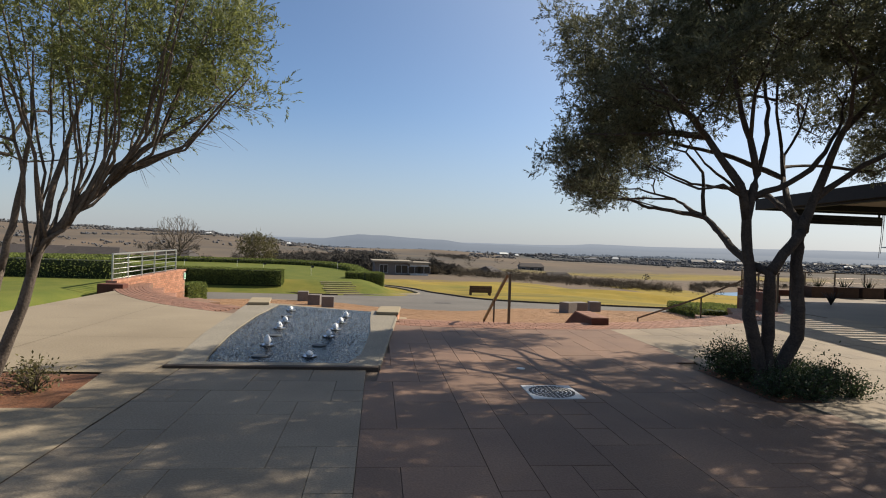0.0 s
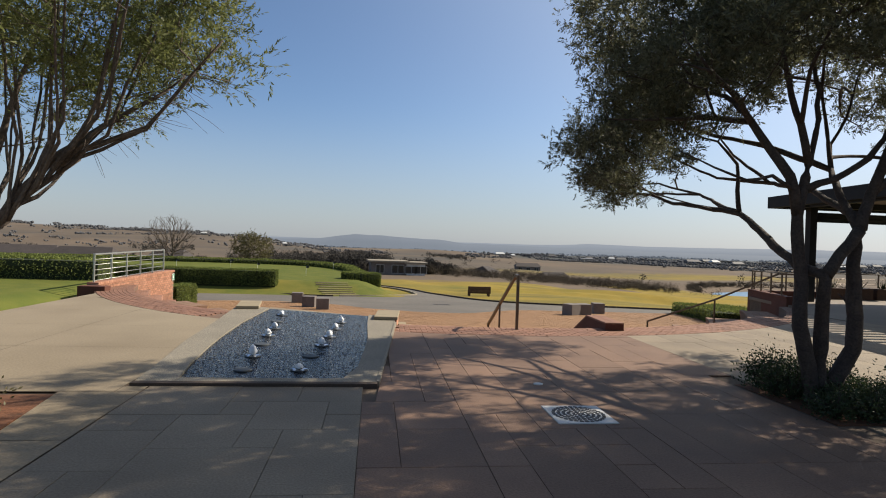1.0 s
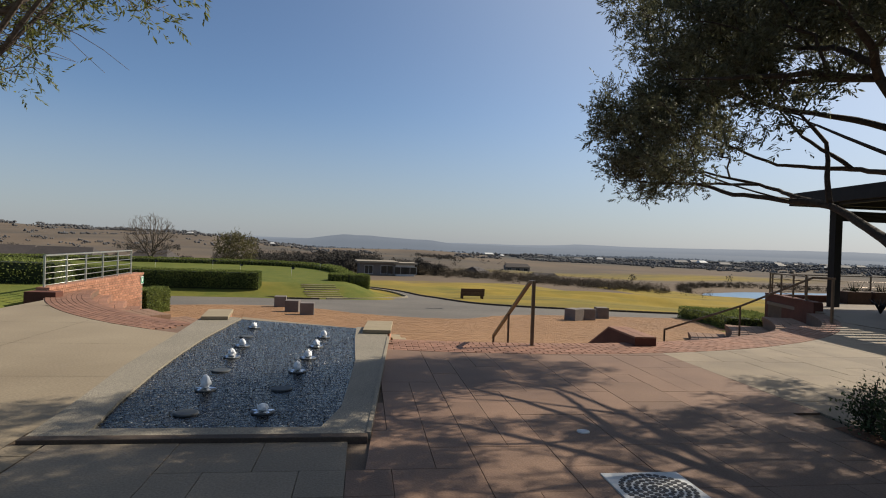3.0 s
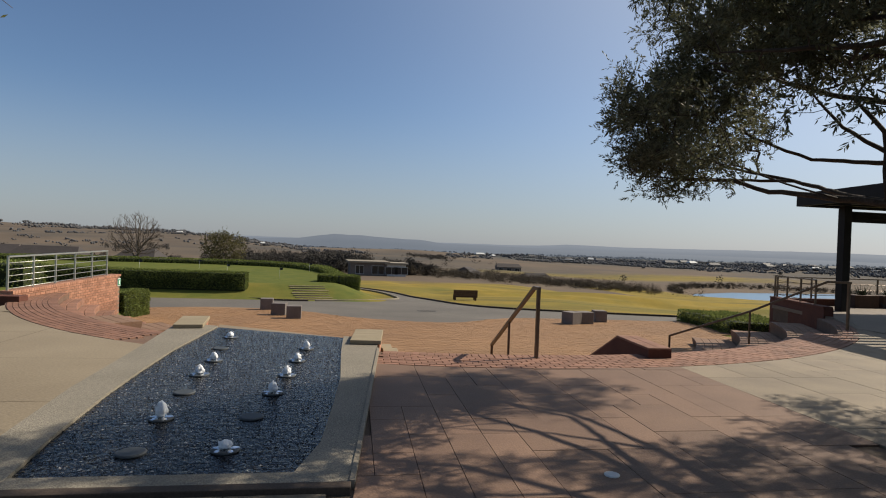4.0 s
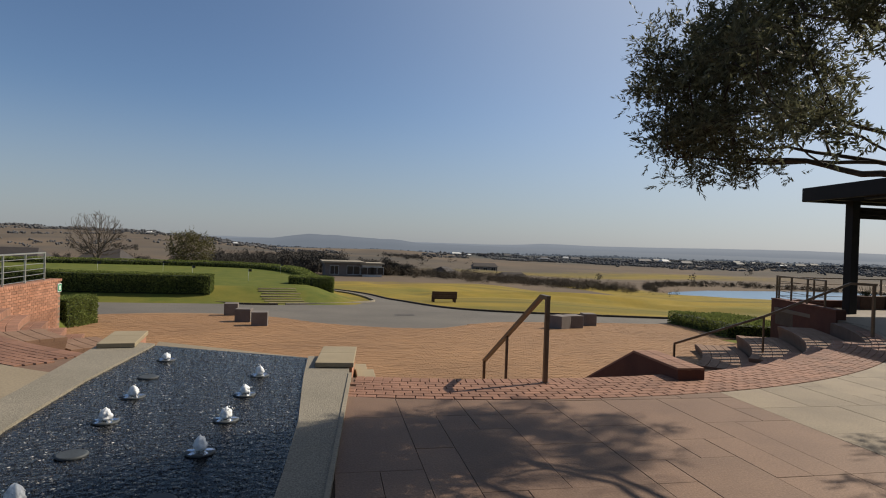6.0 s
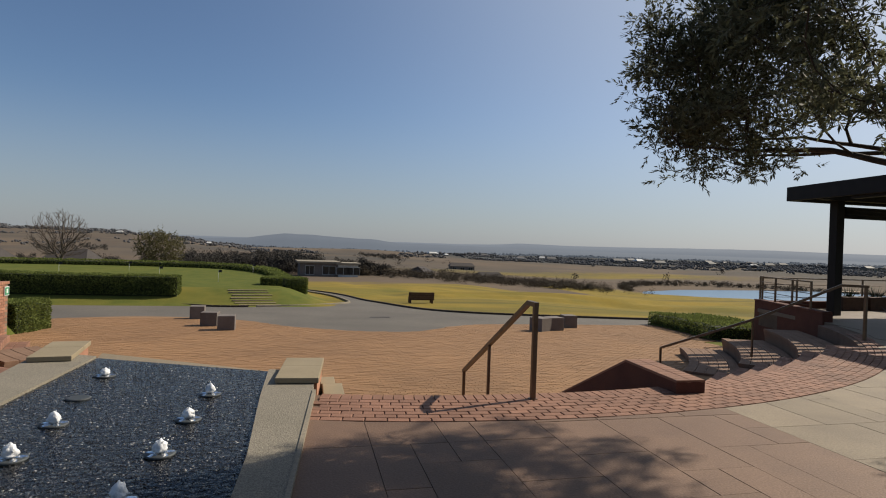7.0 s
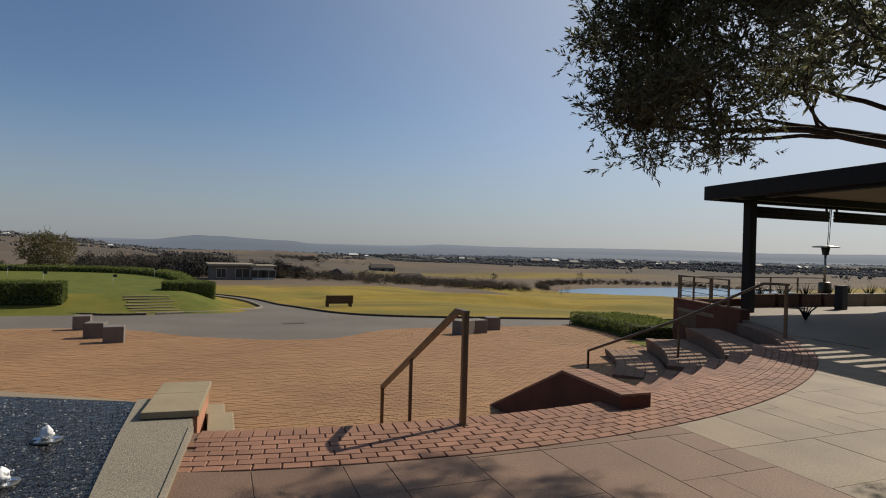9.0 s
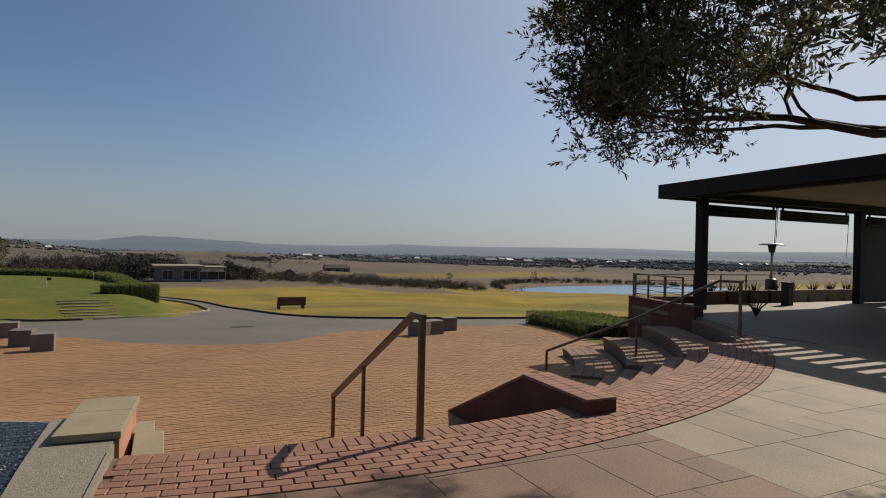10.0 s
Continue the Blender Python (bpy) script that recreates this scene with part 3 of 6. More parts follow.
tagged(rest.make("border_bricks", M["brick_paver"], plaza), kind="stuff")

# stone slabs in random sizes on a small module
MX, MY = 0.313, 0.42
OX, OY = 0.04, 9.21 - 22 * 0.42
rng = random.Random(5)
taken, slabs = set(), []
for j in range(-32, 36):
    for i in range(-8, 78):
        if (i, j) in taken:
            continue
        size = rng.choice([(1, 2), (2, 2), (2, 2), (2, 3), (1, 3), (2, 3), (3, 2)] if i >= -1 else [(2, 2), (3, 2), (3, 3), (2, 3)])
        cells = [(i + a, j + b) for a in range(size[0]) for b in range(size[1])]
        if any(c in taken for c in cells) or (i < 14 <= i + size[0] - 1) or (i < -1 <= i + size[0] - 1):
            cells, size = [(i, j)], (1, 1)
        taken.update(cells)
        x0, x1 = OX + i * MX, OX + (i + size[0]) * MX
        y0, y1 = OY + (j - 1) * MY, OY + (j - 1 + size[1]) * MY
        slabs.append((x0, x1, y0, y1))
slab_rest = {"slab_warm": Batch(), "slab_pale": Batch(), "slab_grey": Batch()}
slab_cache = {}
count = 0
for x0, x1, y0, y1 in sorted(slabs, key=lambda s: math.hypot((s[0] + s[1]) / 2 - 1.9, (s[2] + s[3]) / 2 - 7.2)):
    xm, ym = (x0 + x1) / 2, (y0 + y1) / 2
    if xm < -2.6:
        continue
    g = 0.002
    q = [(x0 + g, y0 + g), (x1 - g, y0 + g), (x1 - g, y1 - g), (x0 + g, y1 - g)]
    out = sum(math.hypot(x - CX, y - CY) < R_OUT + 0.015 for x, y in q)
    pv = sum(paved(x, y) for x, y in q + [(xm, ym)])
    if out == 4 or pv == 0 or xm > 11.4:
        continue
    key = "slab_grey" if xm < -0.28 else ("slab_warm" if xm < 4.44 else "slab_pale")
    whole = out == 0 and pv == 5
    tilt = rng.uniform(-0.0015, 0.0015)
    if whole and count < 280:
        count += 1
        k = (round(x1 - x0 - 2 * g, 3), round(y1 - y0 - 2 * g, 3), key)
        if k not in slab_cache:
            slab_cache[k] = piece_mesh("slab", k[0], k[1], 0.05, 0.0025)
            slab_cache[k].materials.append(M[key])
        LATE.append(("slab", slab_cache[k], pose(xm, ym, -0.05 + tilt), plaza))
    else:
        if not whole:
            # cut slabs: clip the corners back to the border or the bed
            qq = []
            for x, y in q:
                d = math.hypot(x - CX, y - CY)
                if d < R_OUT + 0.015:
                    lim = CY - math.sqrt(max(0.0, (R_OUT + 0.015) ** 2 - (x - CX) ** 2))
                    y = min(y, lim)
                qq.append((x, y))
            if inside(BED_R, xm, ym) or inside(BED_L, xm, ym):
                continue
            if xm < -0.13 and y1 > 6.3:
                if y0 > 6.38:
                    continue
                qq = [(x, min(y, 6.425)) for x, y in qq]
            elif y1 > 6.43 and xm < 0.6:
                qq = [(max(x, -0.1 + 0.0712 * (y - 6.43)), y) for x, y in qq]
                if qq[1][0] - qq[0][0] < 0.01 or qq[2][0] - qq[3][0] < 0.01:
                    continue
            if qq[3][1] - qq[0][1] < 0.02 and qq[2][1] - qq[1][1] < 0.02:
                continue
            if qq[3][1] - qq[0][1] < 0.005 or qq[2][1] - qq[1][1] < 0.005:
                qq = [(x, y if i < 2 else max(y, qq[0][1] + 0.006, qq[1][1] + 0.006)) for i, (x, y) in enumerate(qq)]
            q = qq
        slab_rest[key].solid(q, -0.06, tilt, 0.0025)
for key, b in slab_rest.items():
    tagged(b.make("outer_slabs", M[key], plaza), kind="stuff")

# plain concrete apron on the far side of the fountain, in large panels
apron = Batch()
apron.v += [(-3.03, 4.786, 0), (-2.475, 4.786, 0), (-2.475, 6.196, 0), (-3.24, 6.196, 0)]
apron.v += [(-2.716, 6.204, 0), (-2.475, 6.204, 0), (-2.475, 6.425, 0), (-2.716, 6.425, 0)]
apron.f += [(0, 1, 2, 3), (4, 5, 6, 7)]
for x0, x1 in ((-7.3, -5.0), (-5.0, -2.471)):
    for y0, y1 in ((-14, 0), (0, 3.0), (3.0, 4.78), (6.2, 8.6), (8.6, 10.6), (10.6, 12.6), (12.6, 15), (15, 17.2)):
        xa, xb = x0 + 0.004, (-2.72 if y0 > 6 and x1 > -3 else x1) - 0.004
        steps = 10
        for k in range(steps):
            u0, u1 = xa + (xb - xa) * k / steps, xa + (xb - xa) * (k + 1) / steps
            def lim(x):
                return CY - math.sqrt(max(0.01, (R_OUT + 0.012) ** 2 - (x - CX) ** 2))
            ya, yb0, yb1 = y0 + 0.004, min(y1 - 0.004, lim(u0)), min(y1 - 0.004, lim(u1))
            if yb0 - ya < 0.02 and yb1 - ya < 0.02:
                continue
            apron.v += [(u0, ya, 0), (u1, ya, 0), (u1, max(yb1, ya), 0), (u0, max(yb0, ya), 0)]
            apron.f.append(tuple(range(len(apron.v) - 4, len(apron.v))))
apron.make("concrete_apron", M["concrete"], plaza)

part("terrace_floor", prism(bmesh.new(), [(11.42, -14), (27, -14), (27, 20.0), (13.5, 20.0), (12.4, 15.72), (11.75, 14.9), (11.42, 14.5)], -0.1, 0.0), M["screed"], plaza, "smooth grey-brown terrace floor")

# soil beds
for name, poly, label in (("planting_bed", BED_R, "bed of dark soil under shrubs and a tree"), ("planting_bed", BED_L, "bare red soil bed at the foot of a tree")):
    bm = prism(bmesh.new(), poly, -0.1, -0.012)
    bmesh.ops.subdivide_edges(bm, edges=bm.edges, cuts=6, use_grid_fill=True)
    for v in bm.verts:
        if v.co.z > -0.05:
            v.co.z += 0.025 * noise.noise(v.co * 4.0)
    tagged(link_mesh(name, bm, M["soil"]), label, "soil", kind="structure")

# ---- steps down to the court ----
steps_ob = tagged(empty("steps"), "curved brick steps going down to the round court", "steps", kind="structure")


def arc_solid(bm, r0, r1, t0, t1, z0, z1, seg=2.0, concave=0.0):
    """A curved block between two radii; concave: how far the inner face is hollowed."""
    n = max(2, int(abs(t1 - t0) / seg))
    prof = [(r1, z0), (r1, z1), (r0, z1)]
    if concave:
        prof += [(r0 + concave * math.sin(math.pi * k / 8), z1 + (z0 - z1) * k / 8) for k in range(1, 8)]
    prof += [(r0, z0)]
    rows = []
    for i in range(n + 1):
        th = t0 + (t1 - t0) * i / n
        rows.append([bm.verts.new((*on_arc(r, th), z)) for r, z in prof])
    m = len(prof)
    for a, b in zip(rows, rows[1:]):
        for k in range(m):
            bm.faces.new((a[k], b[k], b[(k + 1) % m], a[(k + 1) % m]))
    bm.faces.new(rows[0])
    bm.faces.new(rows[-1][::-1])
    bmesh.ops.recalc_face_normals(bm, faces=bm.faces)
    return bm


N_STEP, RISE, TREAD = 6, 0.155, 0.36
for t0, t1 in ((-12.4, 43.8), (-77.0, -34.2)):
    for k in range(1, N_STEP):
        r1 = R_CREST - (k - 1) * TREAD
        step = part("step", arc_solid(bmesh.new(), r1 - TREAD, r1 + 0.001 * k, t0, t1, -1.4, -RISE * k - 0.03), M["mortar"], steps_ob)
        nose, pitch = Batch(), math.degrees(0.108 / r1)
        for q in range(int((t1 - t0) / pitch)):
            th = t0 + (q + 0.5) * pitch
            c, w = math.cos(radians(th)), math.sin(radians(th))
            for rm, deep in ((r1 - TREAD + 0.1, 0.205), (r1 - TREAD + 0.28, 0.14)):
                x, y = on_arc(rm, th)
                nose.solid([(x + c * u + w * v, y + w * u - c * v) for u, v in ((-0.049, -deep / 2), (0.049, -deep / 2), (0.049, deep / 2), (-0.049, deep / 2))][::-1], -RISE * k - 0.15, -RISE * k, 0.004)
        tagged(nose.make("tread_bricks", M["brick_paver"], step), kind="stuff")

# ---- court and road ----
COURT_EDGE = spline([(-9.5, 24.5), (-9.2, 28.0), (-7.2, 29.6), (-5.4, 29.8), (-3.4, 29.2), (-1.9, 27.9), (-0.45, 25.9), (1.5, 24.4), (2.8, 24.0), (4.0, 24.15), (5.5, 25.8), (7.0, 26.6), (10, 26.6), (13.55, 26.2), (14.2, 26.4), (14.0, 24.0), (12.9, 21.0)], 6)
court_poly = COURT_EDGE + [on_arc(R_CREST - 0.4, th) for th in range(88, -86, -4)]
court = tagged(empty("court"), "sunken round court of small orange clay pavers", "pavement", kind="structure")
part("bedding", prism(bmesh.new(), court_poly, lambda x, y: court_z(x, y) - 0.2, lambda x, y: court_z(x, y) + 0.027), M["court_joint"], court)
pav = Batch()
paver_me = None
L, W = 0.2, 0.1
for i in range(-60, 62):
    for j in range(0, 170):
        x, y = CX + i * L + (L / 2 if j % 2 else 0), 12.2 + j * W
        d = math.hypot(x - CX, y - CY)
        if y < CY and d > R_CREST - 0.5:
            continue
        if d < 8.1 or inside(court_poly, x, y):
            if not inside(court_poly, x, y):
                continue
            h = 0.032 + random.uniform(-0.0025, 0.0025)
            g = 0.004
            v = [(x + sx * (L / 2 - g), y + sy * (W / 2 - g), court_z(x, y + sy * W / 2) + h) for sx, sy in ((-1, -1), (1, -1), (1, 1), (-1, 1))]
            b = [(px, py, pz - 0.022) for px, py, pz in v]
            if 5.0 < x < 8.0 and 14.2 < y < 16.2 and d < 8.2:
                if paver_me is None:
                    paver_me = piece_mesh("paver", L - 2 * g, W - 2 * g, 0.022, 0.003)
                    paver_me.materials.append(M["court_paver"])
                LATE.append(("paver", paver_me, Matrix.Translation((x, y, court_z(x, y) + h - 0.022)) @ Matrix.Rotation(-math.atan(0.047), 4, "X"), court))
                continue
            pav.add(v + b, [(0, 1, 2, 3), (0, 4, 5, 1), (1, 5, 6, 2), (3, 7, 4, 0)])
tagged(pav.make("clay_pavers", M["court_paver"], court), kind="stuff")

FAR_KERB = spline([(-60, 41), (-30, 38.6), (-8.66, 37.5), (-3.94, 35.9), (-0.96, 36.6), (0.57, 37.5), (1.9, 38.9), (2.75, 40.6), (2.7, 43.5), (2.3, 48.0), (1.4, 53.0), (-0.5, 59.0)], 8)
NEAR_KERB = spline([(-0.2, 62.0), (1.9, 56.0), (3.0, 51.0), (3.5, 47.5), (4.0, 43.5), (4.7, 40.6), (6.1, 35.2), (8.25, 32.4), (12.0, 30.4), (15.4, 29.0), (22, 26.5), (40, 20)], 8)
road_outline = FAR_KERB + NEAR_KERB + [(40, 17), (14.0, 20.0)] + [p for p in COURT_EDGE[::-1]] + [(-12, 24), (-60, 26)]
# the asphalt, as strips that follow the fall of the ground
bm = bmesh.new()
vs = [bm.verts.new((x, y, 0)) for x, y in road_outline]
f = bm.faces.new(vs)
bmesh.ops.triangulate(bm, faces=[f])
for v in bm.verts:
    v.co.z = land_z(v.co.x, v.co.y) if v.co.y > 45 else court_z(v.co.x, v.co.y)
    v.co.z += 0.02
bmesh.ops.recalc_face_normals(bm, faces=bm.faces)
for f in bm.faces:
    if f.normal.z < 0:
        f.normal_flip()
tagged(link_mesh("road", bm, M["asphalt"]), "worn grey asphalt road and turning circle", "road", kind="structure")


def kerb(line, material, label, w=0.13, h=0.11):
    ob = tagged(empty("kerb"), label, "kerb", kind="structure")
    b = Batch()
    acc = []
    for (x0, y0), (x1, y1) in zip(line, line[1:]):
        d = math.hypot(x1 - x0, y1 - y0)
        n = max(1, round(d / 1.0))
        for k in range(n):
            acc.append(((x0 + (x1 - x0) * k / n, y0 + (y1 - y0) * k / n), (x0 + (x1 - x0) * (k + 1) / n, y0 + (y1 - y0) * (k + 1) / n)))
    for (xa, ya), (xb, yb) in acc:
        d = math.hypot(xb - xa, yb - ya) or 1
        ux, uy = (xb - xa) / d, (yb - ya) / d
        nx, ny = -uy, ux
        g = 0.004
        q = [(xa + ux * g - nx * w / 2, ya + uy * g - ny * w / 2), (xb - ux * g - nx * w / 2, yb - uy * g - ny * w / 2), (xb - ux * g + nx * w / 2, yb - uy * g + ny * w / 2), (xa + ux * g + nx * w / 2, ya + uy * g + ny * w / 2)]
        zf = lambda x, y: (land_z(x, y) if y > 45 else court_z(x, y))
        b.solid(q, lambda x, y: zf(x, y) - 0.1, lambda x, y: zf(x, y) + h, 0.015)
    tagged(b.make("kerbstones", material, ob), kind="stuff")


kerb(FAR_KERB[:28], M["kerb_dark"], "dark low kerb along the lawn")
kerb(FAR_KERB[28:], M["kerb"], "pale concrete kerb round the lawn's tip")
kerb(NEAR_KERB[:], M["kerb_dark"], "dark low kerb along the fairway")

# ---- fountain ----
fountain = tagged(empty("fountain"), "shallow dark-pebbled fountain basin with bubbling jets and pale stone margins", "fountain")
SPILL = [(-0.28, 12.38), (-2.47, 13.34)]
POOL = [(-2.27, 6.72), (-0.5, 6.72), (-0.36, 7.3), (-0.3, 8.4), (-0.26, 9.5), (-0.28, 10.5), (-0.29, 11.2), SPILL[0], SPILL[1], (-2.56, 11.2), (-2.54, 9.9), (-2.49, 8.8), (-2.38, 7.5)]
part("pool_floor", prism(bmesh.new(), [(-2.46, 6.6), (-0.2, 6.6), (-0.2, 12.36), (-2.52, 13.36), (-2.72, 11.2), (-2.7, 9.6)], -0.6, -0.012), M["pebble"], fountain, "floor of dark blue-black pebbles")
bm = bmesh.new()
vs = [bm.verts.new((x, y, 0.003)) for x, y in POOL]
bm.faces.new(vs)
if bm.faces[:][0].normal.z < 0:
    bm.faces[:][0].normal_flip()
part("spill_kerb", prism(bmesh.new(), [(-0.29, 12.395), (-0.36, 12.48), (-1.62, 13.21), (-2.52, 13.72), (-2.47, 13.355)], -0.5, -0.006), M["concrete"], fountain, "pale concrete edge below the spill")
wat = part("water_sheet", bm, M["water"], fountain, "thin clear rippled water")
wat.visible_shadow = False
stones = Batch()
prng = random.Random(19)
octa = [(1, 0, 0), (0, 1, 0), (-1, 0, 0), (0, -1, 0), (0, 0, 1)]
while len(stones.f) < 4 * 24000:
    x, y = prng.uniform(-2.7, -0.25), 6.25 + 7.1 * prng.random()
    if not inside(POOL, x, y):
        continue
    r, a, zz = prng.uniform(0.008, 0.016), prng.uniform(0, 1.57), prng.uniform(-0.011, -0.001)
    c, s = math.cos(a) * r, math.sin(a) * r * prng.uniform(0.6, 1.0)
    stones.add([(x + u * c - v * s, y + u * s + v * c, zz + w * r * 0.75) for u, v, w in octa], [(0, 1, 4), (1, 2, 4), (2, 3, 4), (3, 0, 4)])
tagged(stones.make("pebble_bed", M["pebble_loose"], fountain), kind="stuff")
right = [(-0.13, 6.53), (0.225, 11.3), (0.29, 12.3), SPILL[0], (-0.29, 11.2), (-0.28, 10.5), (-0.26, 9.5), (-0.3, 8.4), (-0.36, 7.3), (-0.5, 6.72), (-0.5, 6.53)]
left = [(-2.66, 6.53), (-2.27, 6.53), (-2.27, 6.72), (-2.38, 7.5), (-2.49, 8.8), (-2.54, 9.9), (-2.56, 11.2), SPILL[1], (-3.22, 13.7), (-3.16, 12.8), (-3.03, 11.0), (-2.92, 9.0), (-2.76, 7.6)]
part("margin", prism(bmesh.new(), right, -0.6, 0.028), M["aggregate"], fountain, "exposed-aggregate concrete margin")
part("margin", prism(bmesh.new(), left, -0.6, 0.028), M["aggregate"], fountain, "exposed-aggregate concrete margin")
part("sill", boxed(-2.27, -0.5, 6.53, 6.72, -0.2, 0.024), M["aggregate"], fountain, "pale concrete sill")
part("front_kerb", boxed(-2.67, -0.12, 6.43, 6.53, -0.2, 0.034, bevel=0.008), M["kerb_dark"], fountain, "dark stone front kerb")
square_bar(bm := bmesh.new(), [(-0.113, 6.53, 0.01), (0.245, 11.3, 0.01)], 0.035, 0.06)
part("edge_strip", bm, M["kerb"], fountain, "pale edge strip")


def nozzle(x, y, jet):
    ob = tagged(empty("fountain_nozzle", x, y, 0.0), "flat dark disc nozzle" + (" with a bubbling white jet" if jet else " without water"), "nozzle", group="fountain nozzles")
    bm = bmesh.new()
    tube(bm, [(0, 0, -0.02), (0, 0, 0.012), (0, 0, 0.02)], [0.08, 0.11, 0.092], 24)
    disc = part("disc", bm, M["iron"], ob)
    if jet:
        bm = bmesh.new()
        bmesh.ops.create_icosphere(bm, subdivisions=3, radius=1.0)
        h = jet * 0.72
        seed = x * 7 + y * 3
        for v in bm.verts:
            t = (v.co.z + 1) / 2
            rad = 0.03 * (1 - t) ** 3 + 0.04 * (1 - t ** 7) ** 0.5 + 0.002
            w = 1 + 0.5 * noise.noise(Vector((v.co.x * 2.2, v.co.y * 2.2, v.co.z * 2.2 + seed)))
            v.co = Vector((v.co.x * rad * w, v.co.y * rad * w, 0.02 + t * h * (0.92 + 0.16 * noise.noise(Vector((v.co.x * 3, v.co.y * 3, seed))))))
        for f in bm.faces:
            f.smooth = True
        for k in range(9):
            a, d = random.uniform(0, 6.28), random.uniform(0.02, 0.07)
            r = random.uniform(0.003, 0.007)
            bmesh.ops.create_icosphere(bm, subdivisions=1, radius=r, matrix=Matrix.Translation((d * math.cos(a), d * math.sin(a), 0.045 + random.random() * h * (1 - d * 6.5))))
        part("jet", bm, M["foam"], disc, "white bubbling water jet")
        bm = bmesh.new()
        ringv = [[bm.verts.new((rr * math.cos(a) * 1.0, rr * math.sin(a), zz + 0.006 * math.sin(5 * a))) for a in [2 * math.pi * i / 28 for i in range(28)]] for rr, zz in ((0.03, 0.026), (0.07, 0.022), (0.1, 0.014))]
        for r0, r1 in zip(ringv, ringv[1:]):
            for i in range(28):
                bm.faces.new((r0[i], r0[(i + 1) % 28], r1[(i + 1) % 28], r1[i])).smooth = True
        part("splash", bm, M["water"], disc)
    return ob


for x, y, jet in ((-2.04, 12.26, 0.12), (-1.98, 11.3, 0), (-1.88, 10.47, 0.15), (-1.85, 9.67, 0.16), (-1.8, 8.88, 0), (-1.75, 8.01, 0.22), (-1.7, 7.18, 0), (-0.79, 11.33, 0.16), (-0.84, 10.48, 0.14), (-0.88, 9.64, 0.15), (-0.93, 8.85, 0.17), (-1.0, 8.03, 0), (-1.05, 7.21, 0.1)):
    nozzle(x, y, jet)

# stone seats at the corners of the fountain, on brick piers
for cx, cy, turn in ((0.105, 12.17, -4.5), (-2.95, 13.55, 7.5)):
    seat = tagged(empty("stone_bench", cx, cy, 0.0, turn), "flat sandstone slab bench on a brick pier beside the fountain", "bench", group="fountain seats")
    for y0, y1 in ((-0.57, 0.098), (0.102, 0.57)):
        part("slab", boxed(-0.235, 0.235, y0, y1, 0.035, 0.095, bevel=0.008), M["sandstone"], seat, "buff sandstone slab")
    part("pier", boxed(-0.17, 0.215, -0.5, 0.5, -1.1, 0.035), M["brick_wall"], seat)

# pale slabs on the steps by the seat
for x0, x1, y0, y1, z in ((0.34, 0.52, 12.33, 12.7, -0.148), (0.36, 0.6, 11.55, 12.32, -0.143)):
    st = tagged(link_mesh("stepping_slab", boxed(x0, x1, y0, y1, -1.1, z, bevel=0.01), M["sandstone"]), "pale stone slab set on the steps", "slab", group="pale slabs")

# ---- handrails ----


def handrail(pts, posts, label):
    """A flat-topped rail through pts with square posts (x, y, z0, z1)."""
    ob = tagged(empty("handrail", *posts[0][:3]), label, "handrail", group="stair handrails")
    o = Vector(posts[0][:3])
    part("rail", square_bar(bmesh.new(), [Vector(p) - o for p in pts], 0.05, 0.05), M["steel"], ob)
    for x, y, z0, z1, w in posts:
        post = part("post", boxed(x - o.x - w / 2, x - o.x + w / 2, y - o.y - w / 2, y - o.y + w / 2, z0 - o.z, z1 - o.z, bevel=0.003), M["steel"], ob)
        part("base_plate", boxed(x - o.x - w * 0.8, x - o.x + w * 0.8, y - o.y - w * 0.8, y - o.y + w * 0.8, z0 - o.z, z0 - o.z + 0.008), M["steel"], post)
    return ob


handrail([(2.51, 10.80, 1.005), (2.51, 11.02, 1.005), (2.51, 13.57, -0.30)], [(2.51, 10.83, 0.0, 0.985, 0.05), (2.51, 12.36, -0.93, 0.30, 0.035), (2.51, 13.55, -0.83, -0.29, 0.04)], "brown steel stair handrail on square posts")
handrail([(10.95, 14.27, 1.06), (10.6, 14.56, 1.06), (9.4, 15.54, 0.24), (7.98, 16.70, -0.56)], [(10.91, 14.30, -0.02, 1.04, 0.05), (9.4, 15.54, -0.8, 0.22, 0.035), (7.99, 16.69, -0.98, -0.57, 0.04)], "brown steel handrail beside the brick seats")

# ---- cheek wall of the stairs ----


def along(y, dx):
    return 4.455 + 0.05 * (y - 10.88) + dx, y


